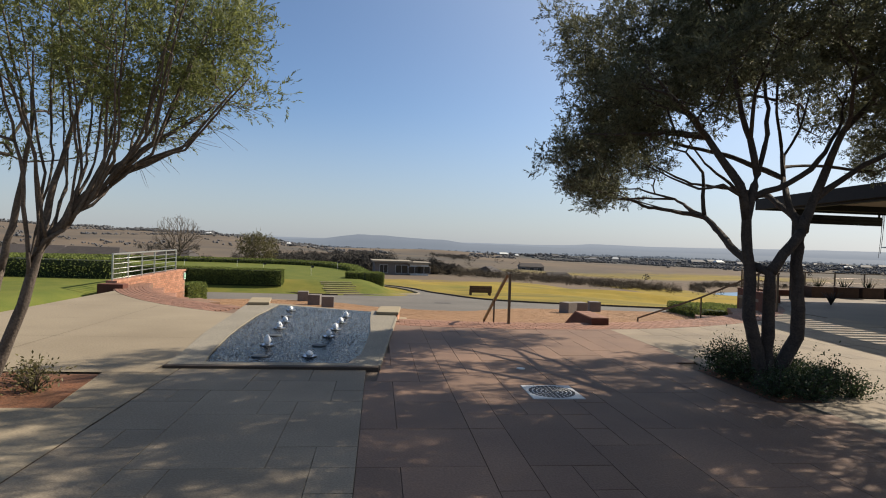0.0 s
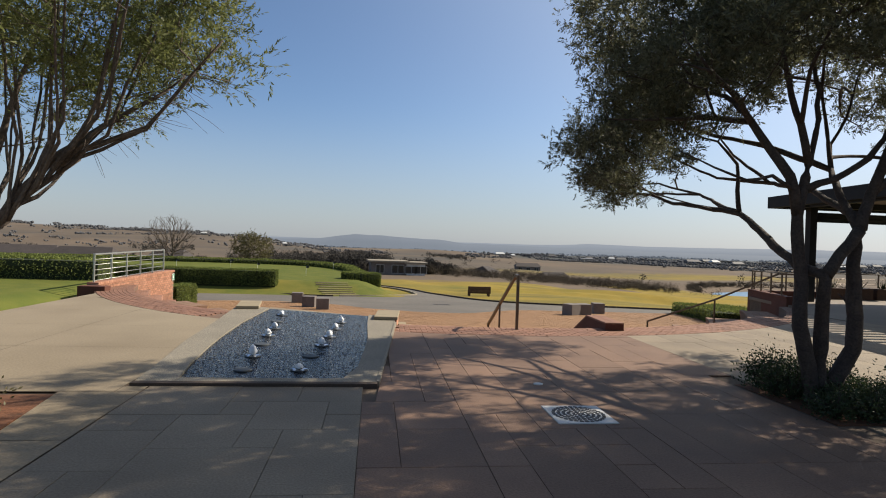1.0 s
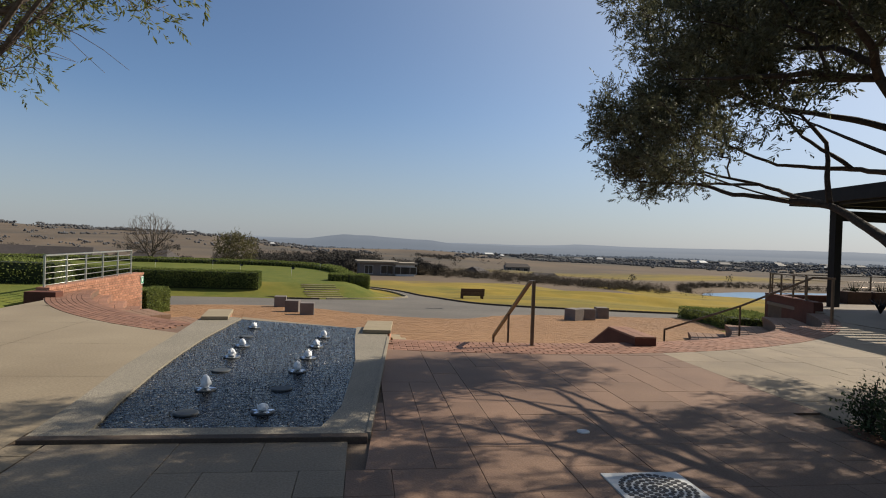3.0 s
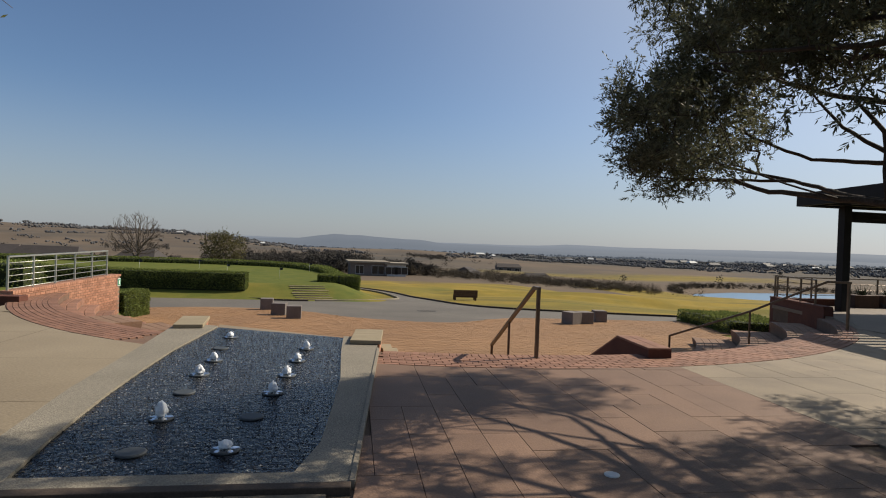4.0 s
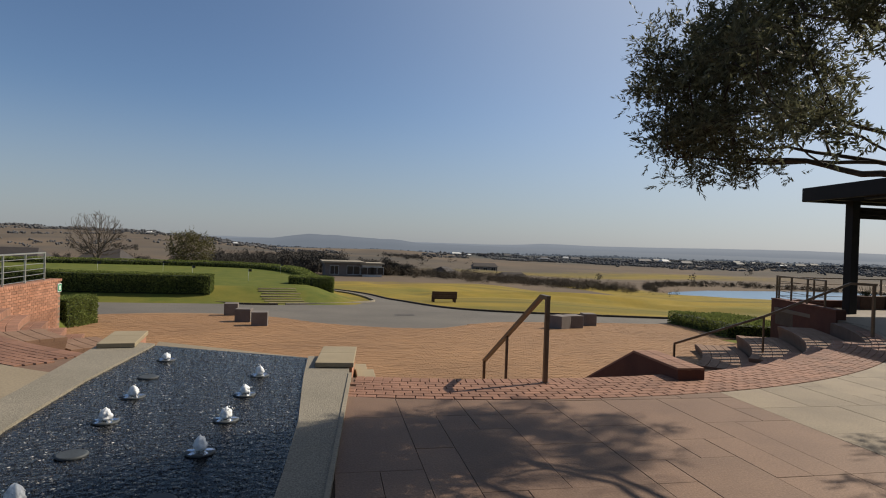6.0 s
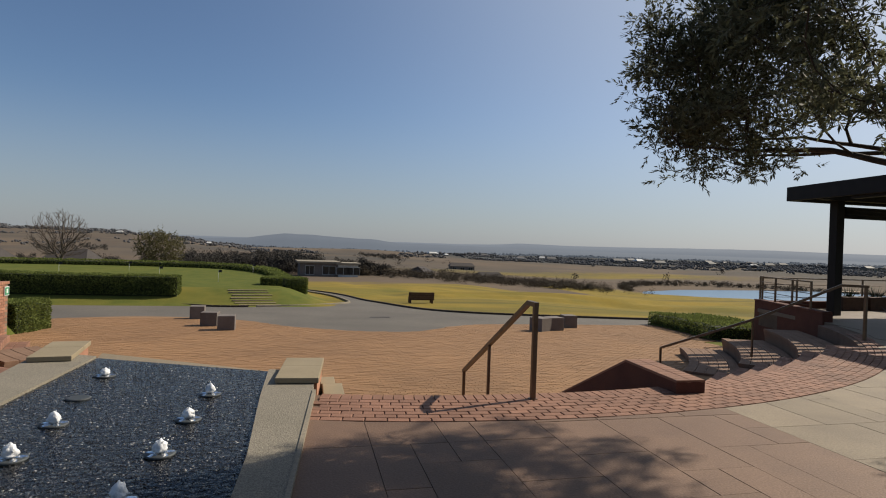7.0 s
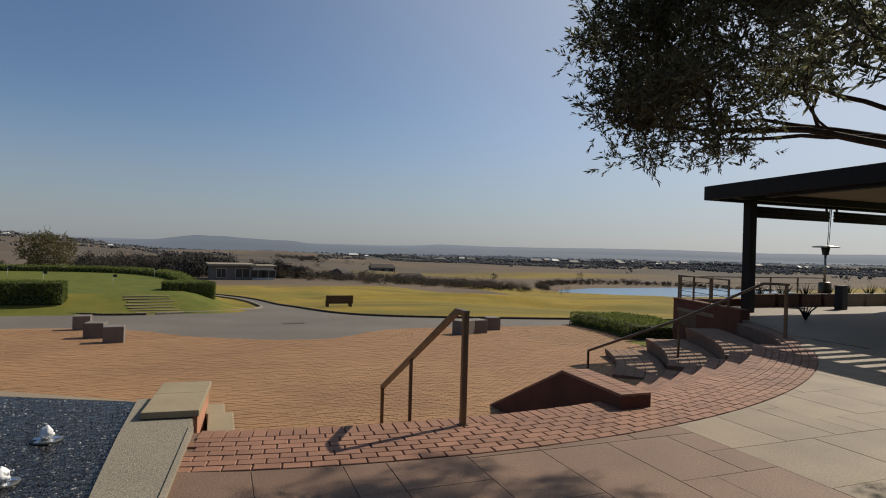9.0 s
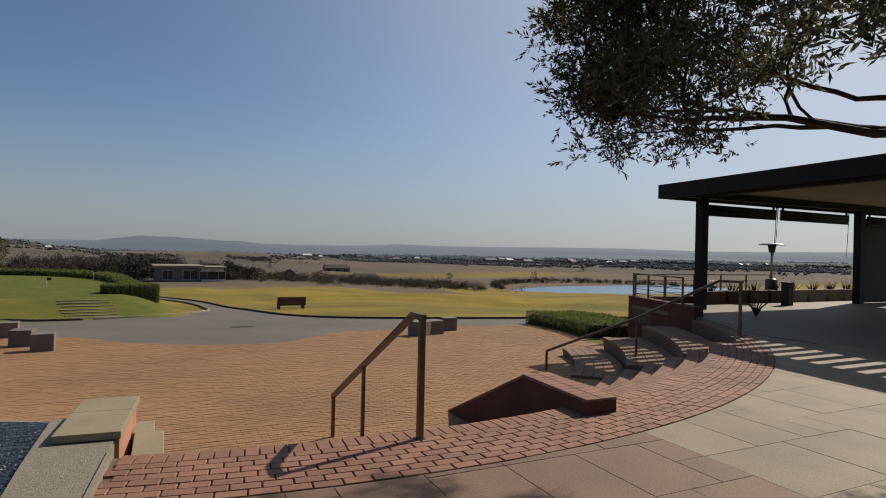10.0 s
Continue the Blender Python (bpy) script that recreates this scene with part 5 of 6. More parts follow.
rng = np.random.default_rng(11)
tree = tagged(empty("tree"), "wild olive tree with dark twisted stems and small narrow leaves", "tree")
limbs = [
    # three stems out of one root
    (None, [(4.56, 5.84, -0.05), (4.42, 5.78, 0.4), (4.24, 5.69, 0.84), (4.25, 5.7, 1.25), (4.19, 5.7, 1.6), (4.17, 5.7, 2.0), (4.22, 5.72, 2.25), (4.31, 5.75, 2.55), (4.22, 5.76, 2.95), (4.06, 5.76, 3.4), (3.9, 5.7, 4.0)], 0.088, 0.02),
    (None, [(4.64, 5.86, -0.05), (4.55, 5.8, 0.45), (4.49, 5.7, 0.9), (4.38, 5.55, 1.37), (4.55, 5.55, 1.6), (4.78, 5.6, 1.86)], 0.085, 0.06),
    (None, [(4.72, 5.86, -0.05), (4.78, 5.82, 0.25), (4.9, 5.74, 0.6), (4.87, 5.7, 0.95), (4.81, 5.68, 1.5), (4.86, 5.68, 1.88), (5.06, 5.76, 2.25), (5.26, 5.8, 2.68), (5.45, 5.8, 3.1), (5.8, 5.8, 3.5), (6.3, 5.9, 3.95)], 0.09, 0.02),
    # limb over the walk, forking at its bends
    (1, [(4.17, 5.7, 2.1), (4.07, 5.71, 2.4), (3.9, 5.8, 2.7), (3.73, 5.88, 2.98), (3.45, 5.66, 3.12), (3.1, 5.6, 3.4), (2.8, 5.6, 3.7)], 0.055, 0.012),
    (1, [(3.73, 5.88, 2.98), (3.75, 6.4, 3.12), (3.86, 7.0, 3.26), (3.6, 7.6, 3.4), (3.3, 8.1, 3.5)], 0.036, 0.010),
    (1, [(3.6, 5.77, 3.05), (3.7, 6.3, 3.35), (3.86, 6.96, 3.58), (3.7, 7.5, 3.9)], 0.034, 0.010),
    (1, [(3.73, 5.88, 2.98), (3.3, 6.1, 3.05), (2.8, 6.4, 3.05), (2.5, 6.7, 3.1)], 0.03, 0.008),
    # short bare side shoot
    (1, [(4.1, 5.71, 2.3), (3.75, 5.55, 2.36), (3.39, 5.43, 2.3), (3.1, 5.5, 2.42), (2.85, 5.7, 2.6)], 0.02, 0.006),
    # inner uprights
    (1, [(4.25, 5.73, 2.3), (4.6, 5.75, 2.38), (5.04, 5.78, 2.64), (5.29, 5.85, 2.88), (5.6, 6.0, 3.3), (5.9, 6.3, 3.8)], 0.04, 0.014),
    (1, [(4.86, 5.7, 1.9), (4.95, 6.05, 2.25), (5.2, 6.5, 2.62), (5.3, 6.7, 3.1), (5.2, 6.7, 3.7), (5.1, 6.5, 4.3)], 0.038, 0.012),
    (1, [(5.2, 6.5, 2.62), (5.35, 6.7, 2.95), (5.55, 6.7, 3.3), (5.8, 6.8, 3.9)], 0.022, 0.010),
    (1, [(4.31, 5.75, 2.55), (4.5, 5.9, 2.9), (4.6, 6.0, 3.4), (4.6, 6.2, 4.1)], 0.03, 0.010),
    (1, [(4.22, 5.76, 2.95), (4.0, 5.4, 3.4), (4.0, 5.0, 3.9)], 0.026, 0.010),
    (1, [(5.1, 5.78, 2.3), (5.6, 5.62, 2.7), (6.2, 5.4, 3.1), (6.7, 5.3, 3.5)], 0.042, 0.012),
    (1, [(5.26, 5.8, 2.68), (5.2, 5.4, 3.2), (4.9, 5.0, 3.7)], 0.03, 0.010),
    # low limb out over the paving, and its forks
    (1, [(4.38, 5.55, 1.37), (4.32, 5.85, 1.47), (4.36, 6.3, 1.68), (4.45, 6.8, 1.93), (4.52, 7.2, 2.1), (4.66, 7.8, 2.22), (4.86, 8.5, 2.4), (4.93, 8.86, 2.49), (4.72, 9.2, 2.6), (4.6, 9.6, 2.72), (4.25, 10.0, 2.75)], 0.055, 0.010),
    (1, [(4.52, 7.2, 2.1), (4.42, 7.8, 2.2), (4.22, 8.36, 2.29), (4.09, 8.79, 2.45), (3.8, 9.3, 2.5), (3.3, 9.6, 2.55)], 0.036, 0.008),
    (1, [(4.52, 7.2, 2.1), (4.5, 7.24, 2.4), (4.52, 7.28, 2.75), (4.3, 7.4, 3.05), (3.9, 7.7, 3.25)], 0.03, 0.008),
    (1, [(4.93, 8.86, 2.49), (4.55, 9.2, 2.52), (4.3, 9.7, 2.55), (4.1, 10.1, 2.58)], 0.022, 0.006),
    # far limbs at the back of the crown
    (1, [(4.9, 5.75, 2.0), (5.3, 6.9, 2.4), (5.5, 8.0, 2.62), (5.36, 9.1, 2.8), (5.0, 9.7, 3.15), (4.6, 10.0, 3.5)], 0.045, 0.012),
    (1, [(5.2, 6.5, 2.62), (4.95, 7.4, 3.05), (4.58, 7.97, 3.25), (4.1, 8.2, 3.45), (3.6, 8.5, 3.6)], 0.036, 0.010),
    (1, [(5.5, 8.0, 2.62), (5.3, 8.6, 3.1), (5.1, 9.0, 3.7)], 0.028, 0.010),
    # outward limbs
    (1, [(5.8, 5.8, 3.5), (6.6, 6.2, 3.7), (7.5, 6.8, 3.8), (8.5, 7.8, 3.8)], 0.035, 0.012),
    (1, [(6.2, 5.4, 3.1), (7.0, 5.5, 3.6), (7.8, 5.8, 4.0)], 0.03, 0.010),
]
# lobes of the crown: middle, radius, density
LOBES_OUTER = ((3.0, 6.25, 3.4, 0.85, 1.3), (2.95, 7.35, 3.0, 0.8, 0.5), (3.45, 6.9, 4.05, 0.95, 1.0), (3.6, 8.1, 3.55, 0.88, 0.6),
               (3.66, 9.1, 2.98, 0.7, 2.1), (4.2, 9.75, 3.25, 0.75, 2.1), (3.85, 5.9, 4.2, 0.9, 0.8), (2.85, 6.2, 2.65, 0.32, 1.0),
               (4.12, 10.15, 2.62, 0.34, 2.4), (3.45, 10.3, 2.8, 0.42, 2.2), (3.34, 9.9, 2.75, 0.3, 2.0), (3.25, 9.75, 3.5, 0.32, 1.5), (4.5, 9.9, 2.7, 0.34, 1.2), (3.78, 10.05, 3.28, 0.46, 1.5), (3.75, 9.5, 4.1, 0.7, 1.7), (4.1, 9.1, 4.15, 0.7, 1.5), (2.95, 8.2, 4.95, 0.65, 1.2), (3.5, 8.9, 5.1, 0.7, 1.2), (2.95, 5.4, 3.8, 0.7, 0.6), (2.85, 7.0, 4.05, 0.68, 1.0))
LOBES_INNER = ((4.1, 7.5, 3.8, 0.9, 0.6), (4.9, 9.15, 3.8, 0.9, 0.32), (5.4, 9.5, 3.7, 0.75, 0.2), (4.8, 7.95, 4.4, 0.9, 0.7),
               (5.05, 6.3, 4.5, 0.9, 0.85), (4.2, 6.75, 4.6, 0.9, 0.85), (6.25, 6.3, 3.9, 0.9, 0.4), (5.75, 5.3, 3.9, 0.9, 0.5),
               (6.85, 6.5, 3.4, 0.85, 0.4), (4.7, 4.9, 4.0, 0.9, 0.6), (4.05, 4.6, 3.9, 0.75, 0.6), (6.7, 7.5, 3.9, 0.6, 0.4), (5.3, 4.3, 4.0, 0.8, 0.6), (6.6, 5.0, 3.6, 0.8, 0.5))
LOBES_SIDE = ((7.6, 6.9, 4.0, 1.1, 0.9), (8.6, 8.0, 3.9, 1.0, 1.4), (9.2, 9.0, 3.7, 0.8, 1.5), (7.8, 5.8, 4.3, 1.1, 1.0), (9.0, 6.9, 4.1, 1.0, 1.2), (7.3, 7.9, 4.4, 0.9, 0.8))
LOBES_TOP = ((4.6, 6.0, 5.3, 1.1, 1.1), (3.6, 6.4, 4.95, 0.9, 1.2), (5.6, 5.3, 5.1, 1.1, 1.0), (4.2, 4.9, 4.9, 0.9, 1.0), (5.7, 6.9, 5.1, 1.1, 1.0), (4.6, 7.5, 5.2, 1.0, 1.2), (6.5, 4.6, 4.7, 1.0, 0.9),
             (5.2, 9.45, 5.4, 0.75, 1.1), (5.8, 9.9, 5.5, 0.75, 1.1), (6.4, 10.3, 5.5, 0.75, 1.1), (7.1, 10.8, 5.6, 0.7, 1.1), (7.8, 11.0, 5.9, 0.8, 1.2), (8.6, 11.2, 6.0, 0.9, 1.2), (9.3, 11.0, 6.1, 0.8, 1.0))
targets = []
for x, y, z, r, k in LOBES_OUTER + LOBES_INNER + LOBES_SIDE + LOBES_TOP:
    targets += crown_points(rng, max(8, int(108 * k * r ** 2.4)), (x, y, z), (r, r, r * 0.9), lambda a, b: 2.3, 0.0, (4.6, 5.8), lobes=2.0, shell=0.35, clump=5, size=0.12)
ends, tp, tq, trd = grow_tree(tree, limbs, targets, 0.0022, rng, M["bark"], power=0.44, trunk_r=0.095, wiggle=0.09)
foliage(tree, ends, rng, 11.5, 0.14, 8, 0.056, 0.016, M["leaf_dark"], "dense dark green narrow leaves")

rng = np.random.default_rng(23)
tree = tagged(empty("tree"), "leaning wild olive tree, thin yellow-green foliage and bare grey twigs", "tree")
limbs = [
    (None, [(-3.85, 5.15, -0.05), (-3.65, 5.1, 0.4), (-3.45, 5.05, 0.9), (-3.3, 5.0, 1.4), (-3.0, 5.0, 1.8), (-2.7, 4.95, 2.15), (-2.2, 4.95, 2.5), (-1.75, 5.0, 2.85)], 0.062, 0.010),
    (1, [(-3.3, 5.0, 1.4), (-3.2, 5.0, 1.9), (-3.05, 5.0, 2.5), (-2.9, 5.1, 3.2)], 0.036, 0.010),
    (None, [(-3.95, 5.2, -0.05), (-3.85, 5.2, 0.6), (-3.75, 5.2, 1.2), (-3.6, 5.2, 1.9), (-3.5, 5.2, 2.6), (-3.5, 5.2, 3.3)], 0.05, 0.010),
    (1, [(-3.75, 5.2, 1.2), (-3.95, 5.4, 1.8), (-4.2, 5.5, 2.6)], 0.03, 0.010),
    (None, [(-4.05, 5.15, -0.05), (-4.25, 5.1, 0.6), (-4.4, 5.0, 1.4), (-4.7, 5.0, 2.3)], 0.05, 0.012),
]
stems = random.Random(5)
for k in range(26):                        # stems that fan up and out of the leaning trunk
    u = k / 25
    a = Vector((-3.42 + 0.85 * u, 5.0 + stems.uniform(-0.03, 0.03), 1.1 + 1.12 * u))
    b = Vector((-3.7 + 2.2 * u + stems.uniform(-0.3, 0.3), 5.0 + stems.uniform(-1.0, 1.0), 3.7 - 0.6 * u + stems.uniform(-0.2, 0.4)))
    m = a.lerp(b, 0.4) + Vector((0.14, 0.0, -0.12))
    limbs.append((1, [a, m, b], 0.017, 0.006))
low = lambda x, y: max(2.5, 2.35 + 0.42 * (x + 3.0)) + 0.25 * noise.noise(Vector((x * 1.3, y * 1.3, 2)))
targets = crown_points(rng, 800, (-3.65, 5.1, 3.8), (2.15, 2.0, 1.55), low, 0.9, (-3.6, 5.1), clump=5, size=0.18)
targets += crown_points(rng, 320, (-2.35, 5.0, 3.45), (0.95, 1.2, 0.75), low, 0.0, (-9, 0), clump=5, size=0.14)
ends, tp, tq, trd = grow_tree(tree, limbs, targets, 0.0022, rng, M["bark_grey"], power=0.43, trunk_r=0.06, wiggle=0.08)
foliage(tree, ends, rng, 9.5, 0.15, 8, 0.047, 0.013, M["leaf_light"], "thin yellow-green leaves")
bm = bmesh.new()
for k in range(34):                        # thin bare twigs that curve out under the crown
    u = stems.uniform(0.25, 1.0)
    p = Vector((-2.9 + 1.15 * u, 4.97, 1.97 + 0.9 * u))
    d = Vector((stems.uniform(0.5, 1.0), stems.uniform(-0.6, 0.6), stems.uniform(-0.1, 0.5))) * stems.uniform(0.07, 0.12)
    line = [p]
    for q in range(5):
        d = d + Vector((stems.uniform(-0.02, 0.02), stems.uniform(-0.03, 0.03), stems.uniform(-0.03, 0.012)))
        line.append(line[-1] + d)
    tube(bm, line, [0.0035, 0.003, 0.0025, 0.002, 0.0016, 0.001], 4)
    side = [line[2], line[2] + d * 0.9 + Vector((0, 0.03, -0.03)), line[2] + d * 1.7 + Vector((0, 0.07, -0.05))]
    tube(bm, side, [0.002, 0.0015, 0.001], 4)
tagged(part("bare_growth", bm, M["bark_grey"], tree), kind="stuff")

# a third olive beyond the planting bed, which shades the near paving
rng = np.random.default_rng(41)
tree = tagged(empty("tree"), "wild olive tree shading the paving beside the walk", "tree")
limbs = [
    (None, [(8.0, 3.6, -0.05), (7.9, 3.6, 0.6), (7.7, 3.65, 1.4), (7.4, 3.8, 2.3), (7.2, 4.1, 3.2)], 0.11, 0.03),
    (None, [(8.1, 3.6, -0.05), (8.25, 3.55, 0.8), (8.3, 3.6, 1.7), (8.5, 3.9, 2.8)], 0.1, 0.03),
]
targets = [p for p in crown_points(rng, 1200, (7.6, 4.3, 3.9), (2.5, 2.2, 1.5), lambda x, y: 2.6, 1.0, (8.0, 3.6), shell=0.3, clump=7, size=0.2) if p[0] > 0.8 * (p[1] + 1.0) + 0.3]
ends, tp, tq, trd = grow_tree(tree, limbs, targets, 0.0028, rng, M["bark"], power=0.48, trunk_r=0.11)
foliage(tree, ends, rng, 10, 0.17, 8, 0.085, 0.022, M["leaf_dark"], "dense dark green narrow leaves")

# ---- shrubs ----


def shrub(x, y, r, h, n, material, seed, label, leaf=0.05):
    rng = np.random.default_rng(seed)
    ob = tagged(empty("shrub", x, y, 0.0), label, "shrub", group="bed shrubs")
    bm = bmesh.new()
    pts, ways = [], []
    for k in range(26):
        a, t = rng.uniform(0, 6.28), rng.uniform(0.2, 1)
        tipp = Vector((math.cos(a) * r * t, math.sin(a) * r * t, h * rng.uniform(0.55, 1.1) * (1.1 - 0.5 * t)))
        tube(bm, [(0, 0, -0.02), tipp * 0.5 + Vector((0, 0, 0.03)), tipp], [0.006, 0.004, 0.0015], 4)
        for _ in range(n // 26):
            u = rng.uniform(0.12, 1.05)
            p = tipp * u
            pts.append((p.x + rng.normal() * 0.075, p.y + rng.normal() * 0.075, max(0.01, p.z + rng.normal() * 0.05)))
            ways.append((rng.normal() * 0.7 + math.cos(a) * 0.4, rng.normal() * 0.7 + math.sin(a) * 0.4, 0.5 + rng.normal() * 0.5))
    tagged(part("stem_growth", bm, M["bark"], ob), kind="stuff")
    leaf_mesh("leaves", pts, ways, leaf, leaf * 0.45, material, ob, rng)
    return ob


srng = random.Random(3)
k = 0
for gx in range(4):
    for gy in range(5):
        x, y = 4.4 + gx * 0.28 + srng.uniform(-0.12, 0.12), 5.28 + gy * 0.31 + srng.uniform(-0.12, 0.12)
        tall = srng.choice((0.2, 0.26, 0.3, 0.46))
        shrub(x, y, 0.26, tall, 900, M["leaf_shrub"], 100 + k, "low leafy green shrub in the tree bed", 0.042)
        k += 1
for x, y in ((-3.75, 5.7), (-4.1, 5.5), (-4.5, 5.8), (-3.5, 5.35), (-4.8, 5.3)):
    shrub(x, y, 0.24, 0.26, 260, M["leaf_dry"], 200 + k, "sparse yellowing shrub on red soil", 0.05)
    k += 1

# ---- hedges ----


def hedge(line, width, height, zf, n, seed, label, leaf=0.07, closed=False, bulge=0.06):
    """A clipped hedge along a plan line, with a leafy skin over a core coloured dark for the inner shade."""
    rng = np.random.default_rng(seed)
    ob = tagged(empty("hedge"), label, "hedge", group="clipped hedges")
    line = [Vector((x, y, 0)) for x, y in line]
    bm = bmesh.new()
    rows, lens = [], [0.0]
    for i, p in enumerate(line):
        d = (line[min(i + 1, len(line) - 1)] - line[max(i - 1, 0)]).normalized()
        nrm = Vector((-d.y, d.x, 0))
        z = zf(p.x, p.y)
        w = width / 2 - 0.07
        rows.append([bm.verts.new((p.x + nrm.x * u, p.y + nrm.y * u, z + v)) for u, v in ((-w * 0.93, -0.1), (-w, height * 0.6), (-w * 0.86, height - 0.09), (w * 0.86, height - 0.09), (w, height * 0.6), (w * 0.93, -0.1))])
        if i:
            lens.append(lens[-1] + (p - line[i - 1]).length)
    for a, b in zip(rows, rows[1:]):
        for k in range(5):
            bm.faces.new((a[k], a[k + 1], b[k + 1], b[k]))
    bm.faces.new(rows[0])
    bm.faces.new(rows[-1][::-1])
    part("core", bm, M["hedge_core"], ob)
    pts, ways = [], []
    tot = lens[-1]
    perim = 2 * height + width
    for _ in range(n):
        if rng.uniform() < 2 * width * height / (tot * perim):
            i = 0 if rng.uniform() < 0.5 else len(line) - 1
            p = line[i]
            d = (line[1] - line[0]).normalized() if i == 0 else (line[-1] - line[-2]).normalized()
            nrm = Vector((-d.y, d.x, 0))
            sgn = -1 if i == 0 else 1
            u, v = rng.uniform(-width / 2, width / 2), rng.uniform(0, height)
            q = p + nrm * u + d * sgn * 0.02
            pts.append((q.x, q.y, zf(p.x, p.y) + v))
            ways.append(tuple(d * sgn * 0.7 + Vector(rng.normal(size=3)) * 0.6 + Vector((0, 0, 0.3))))
            continue
        s = rng.uniform(0, tot)
        i = min(len(line) - 2, int(np.searchsorted(lens, s)) - 1 if s > 0 else 0)
        i = max(0, i)
        a, b = line[i], line[i + 1]
        u = (s - lens[i]) / max(1e-6, lens[i + 1] - lens[i])
        p = a.lerp(b, u)
        d = (b - a).normalized()
        nrm = Vector((-d.y, d.x, 0))
        e = rng.uniform(0, perim)
        lump = bulge * noise.noise(Vector((p.x * 1.7, p.y * 1.7, e)))
        if e < height:
            off, z, out = -width / 2 - lump, e, -nrm
        elif e < height + width:
            off, z, out = -width / 2 + (e - height), height + lump, Vector((0, 0, 1))
        else:
            off, z, out = width / 2 + lump, e - height - width, nrm
        z = max(0.03, z - 0.04 * rng.uniform())
        q = p + nrm * off
        pts.append((q.x, q.y, zf(p.x, p.y) + z))
        ways.append(tuple(out * 0.6 + Vector(rng.normal(size=3)) * 0.6 + Vector((0, 0, 0.25))))
    leaf_mesh("leaves", pts, ways, leaf, leaf * 0.55, M["leaf_hedge"], ob, rng)
    return ob


hz = lambda x, y: land_z(x, y) - 0.02
hedge(spline([(-18.5, 38.9), (-14, 38.6), (-9.5, 38.5), (-6.45, 38.5)], 6), 1.0, 1.0, hz, 26000, 1, "clipped dark green hedge in front of the putting green", 0.085)
low_end = hz(-0.1, 43.0) - 0.05
hedge(spline([(-2.35, 42.7), (-1.2, 42.55), (0.0, 43.0)], 4), 1.3, 0.6 + 0.75 * (hz(-2.35, 42.7) - low_end), lambda x, y: low_end, 13000, 2, "clipped dark green hedge block beside the sleeper steps", 0.08)
hedge(spline([(-0.35, 45.2), (-1.4, 48), (-3.2, 54), (-7, 58.5), (-14, 60), (-24, 59.5), (-34, 57)], 6), 1.0, 0.42, hz, 16000, 3, "long curved clipped hedge behind the putting green", 0.14)
hedge([(-30, 21.6), (-20, 21.2), (-9.2, 20.9)], 1.2, 0.72, hz, 15000, 4, "clipped green hedge along the terrace lawn", 0.08)
hedge(spline([(-8.05, 23.7), (-7.95, 24.5), (-7.9, 25.3)], 4), 0.75, 0.9, lambda x, y: court_z(x, y), 7000, 5, "rounded dark green hedge at the end of the brick wall", 0.08)
hedge(spline([(13.9, 21.0), (14.7, 23.5), (15.3, 26.6)], 5), 2.2, 0.5, lambda x, y: court_z(x, y), 12000, 6, "low green hedge below the terrace wall", 0.08)

# ---- things in the court and on the lawns ----


def stone_cube(x, y, s, h, turn):
    ob = link_mesh("stone_block", boxed(-s / 2, s / 2, -s / 2, s / 2, 0, h, bevel=0.015), M["grey_stone"])
    ob.matrix_basis = pose(x, y, court_z(x, y) + 0.0, 0, 0, turn)
    return tagged(ob, "rough grey stone block seat on the court", "stone block", group="stone blocks")


for x, y, s, h, turn in ((-3.85, 28.9, 0.52, 0.52, 4), (-2.98, 26.1, 0.54, 0.5, -4), (-2.28, 24.7, 0.52, 0.5, 3), (8.25, 24.2, 0.55, 0.5, 30), (8.85, 24.45, 0.55, 0.5, 8), (9.9, 25.4, 0.5, 0.5, -5)):
    stone_cube(x, y, s, h, turn)

bench = tagged(empty("bench", 7.3, 41.0, court_z(7.3, 41.0)), "dark timber slatted bench seen from behind on the grass", "bench")
for z in (0.2, 0.325, 0.45, 0.575):
    part("back_slat", boxed(-0.82, 0.82, -0.03, 0.0, z, z + 0.122, bevel=0.004), M["timber"], bench)
for k in range(4):
    part("seat_slat", boxed(-0.78, 0.78, 0.05 + k * 0.11, 0.14 + k * 0.11, 0.36, 0.4, bevel=0.004), M["timber"], bench)
for x in (-0.7, 0.7):
    for y in (0.0, 0.42):
        part("leg", boxed(x - 0.06, x + 0.06, y, y + 0.08, 0, 0.38 if y else 0.7, bevel=0.004), M["timber"], bench)

drain = tagged(empty("road_drain", 3.3, 29.75, court_z(3.3, 29.75) + 0.02), "iron drain grid in the asphalt", "drain")
part("frame", boxed(-0.42, 0.42, -0.25, 0.25, -0.02, 0.006), M["iron"], drain)
for k in range(9):
    part("bar", boxed(-0.38 + k * 0.09, -0.34 + k * 0.09, -0.22, 0.22, 0.0, 0.014), M["kerb_dark"], drain)

sl = tagged(empty("sleeper_steps"), "weathered timber sleepers laid as steps in the lawn", "steps")
for k in range(7):
    x, y = -2.2 - k * 0.13, 36.75 + k * 0.42
    ob = part("sleeper", boxed(-1.05, 1.05, -0.085, 0.085, -0.1, 0.03, bevel=0.01), M["sleeper"], sl)
    ob.matrix_basis = pose(x + random.uniform(-0.12, 0.12), y, land_z(x, y), 0, 0, 4 + random.uniform(-2, 2))

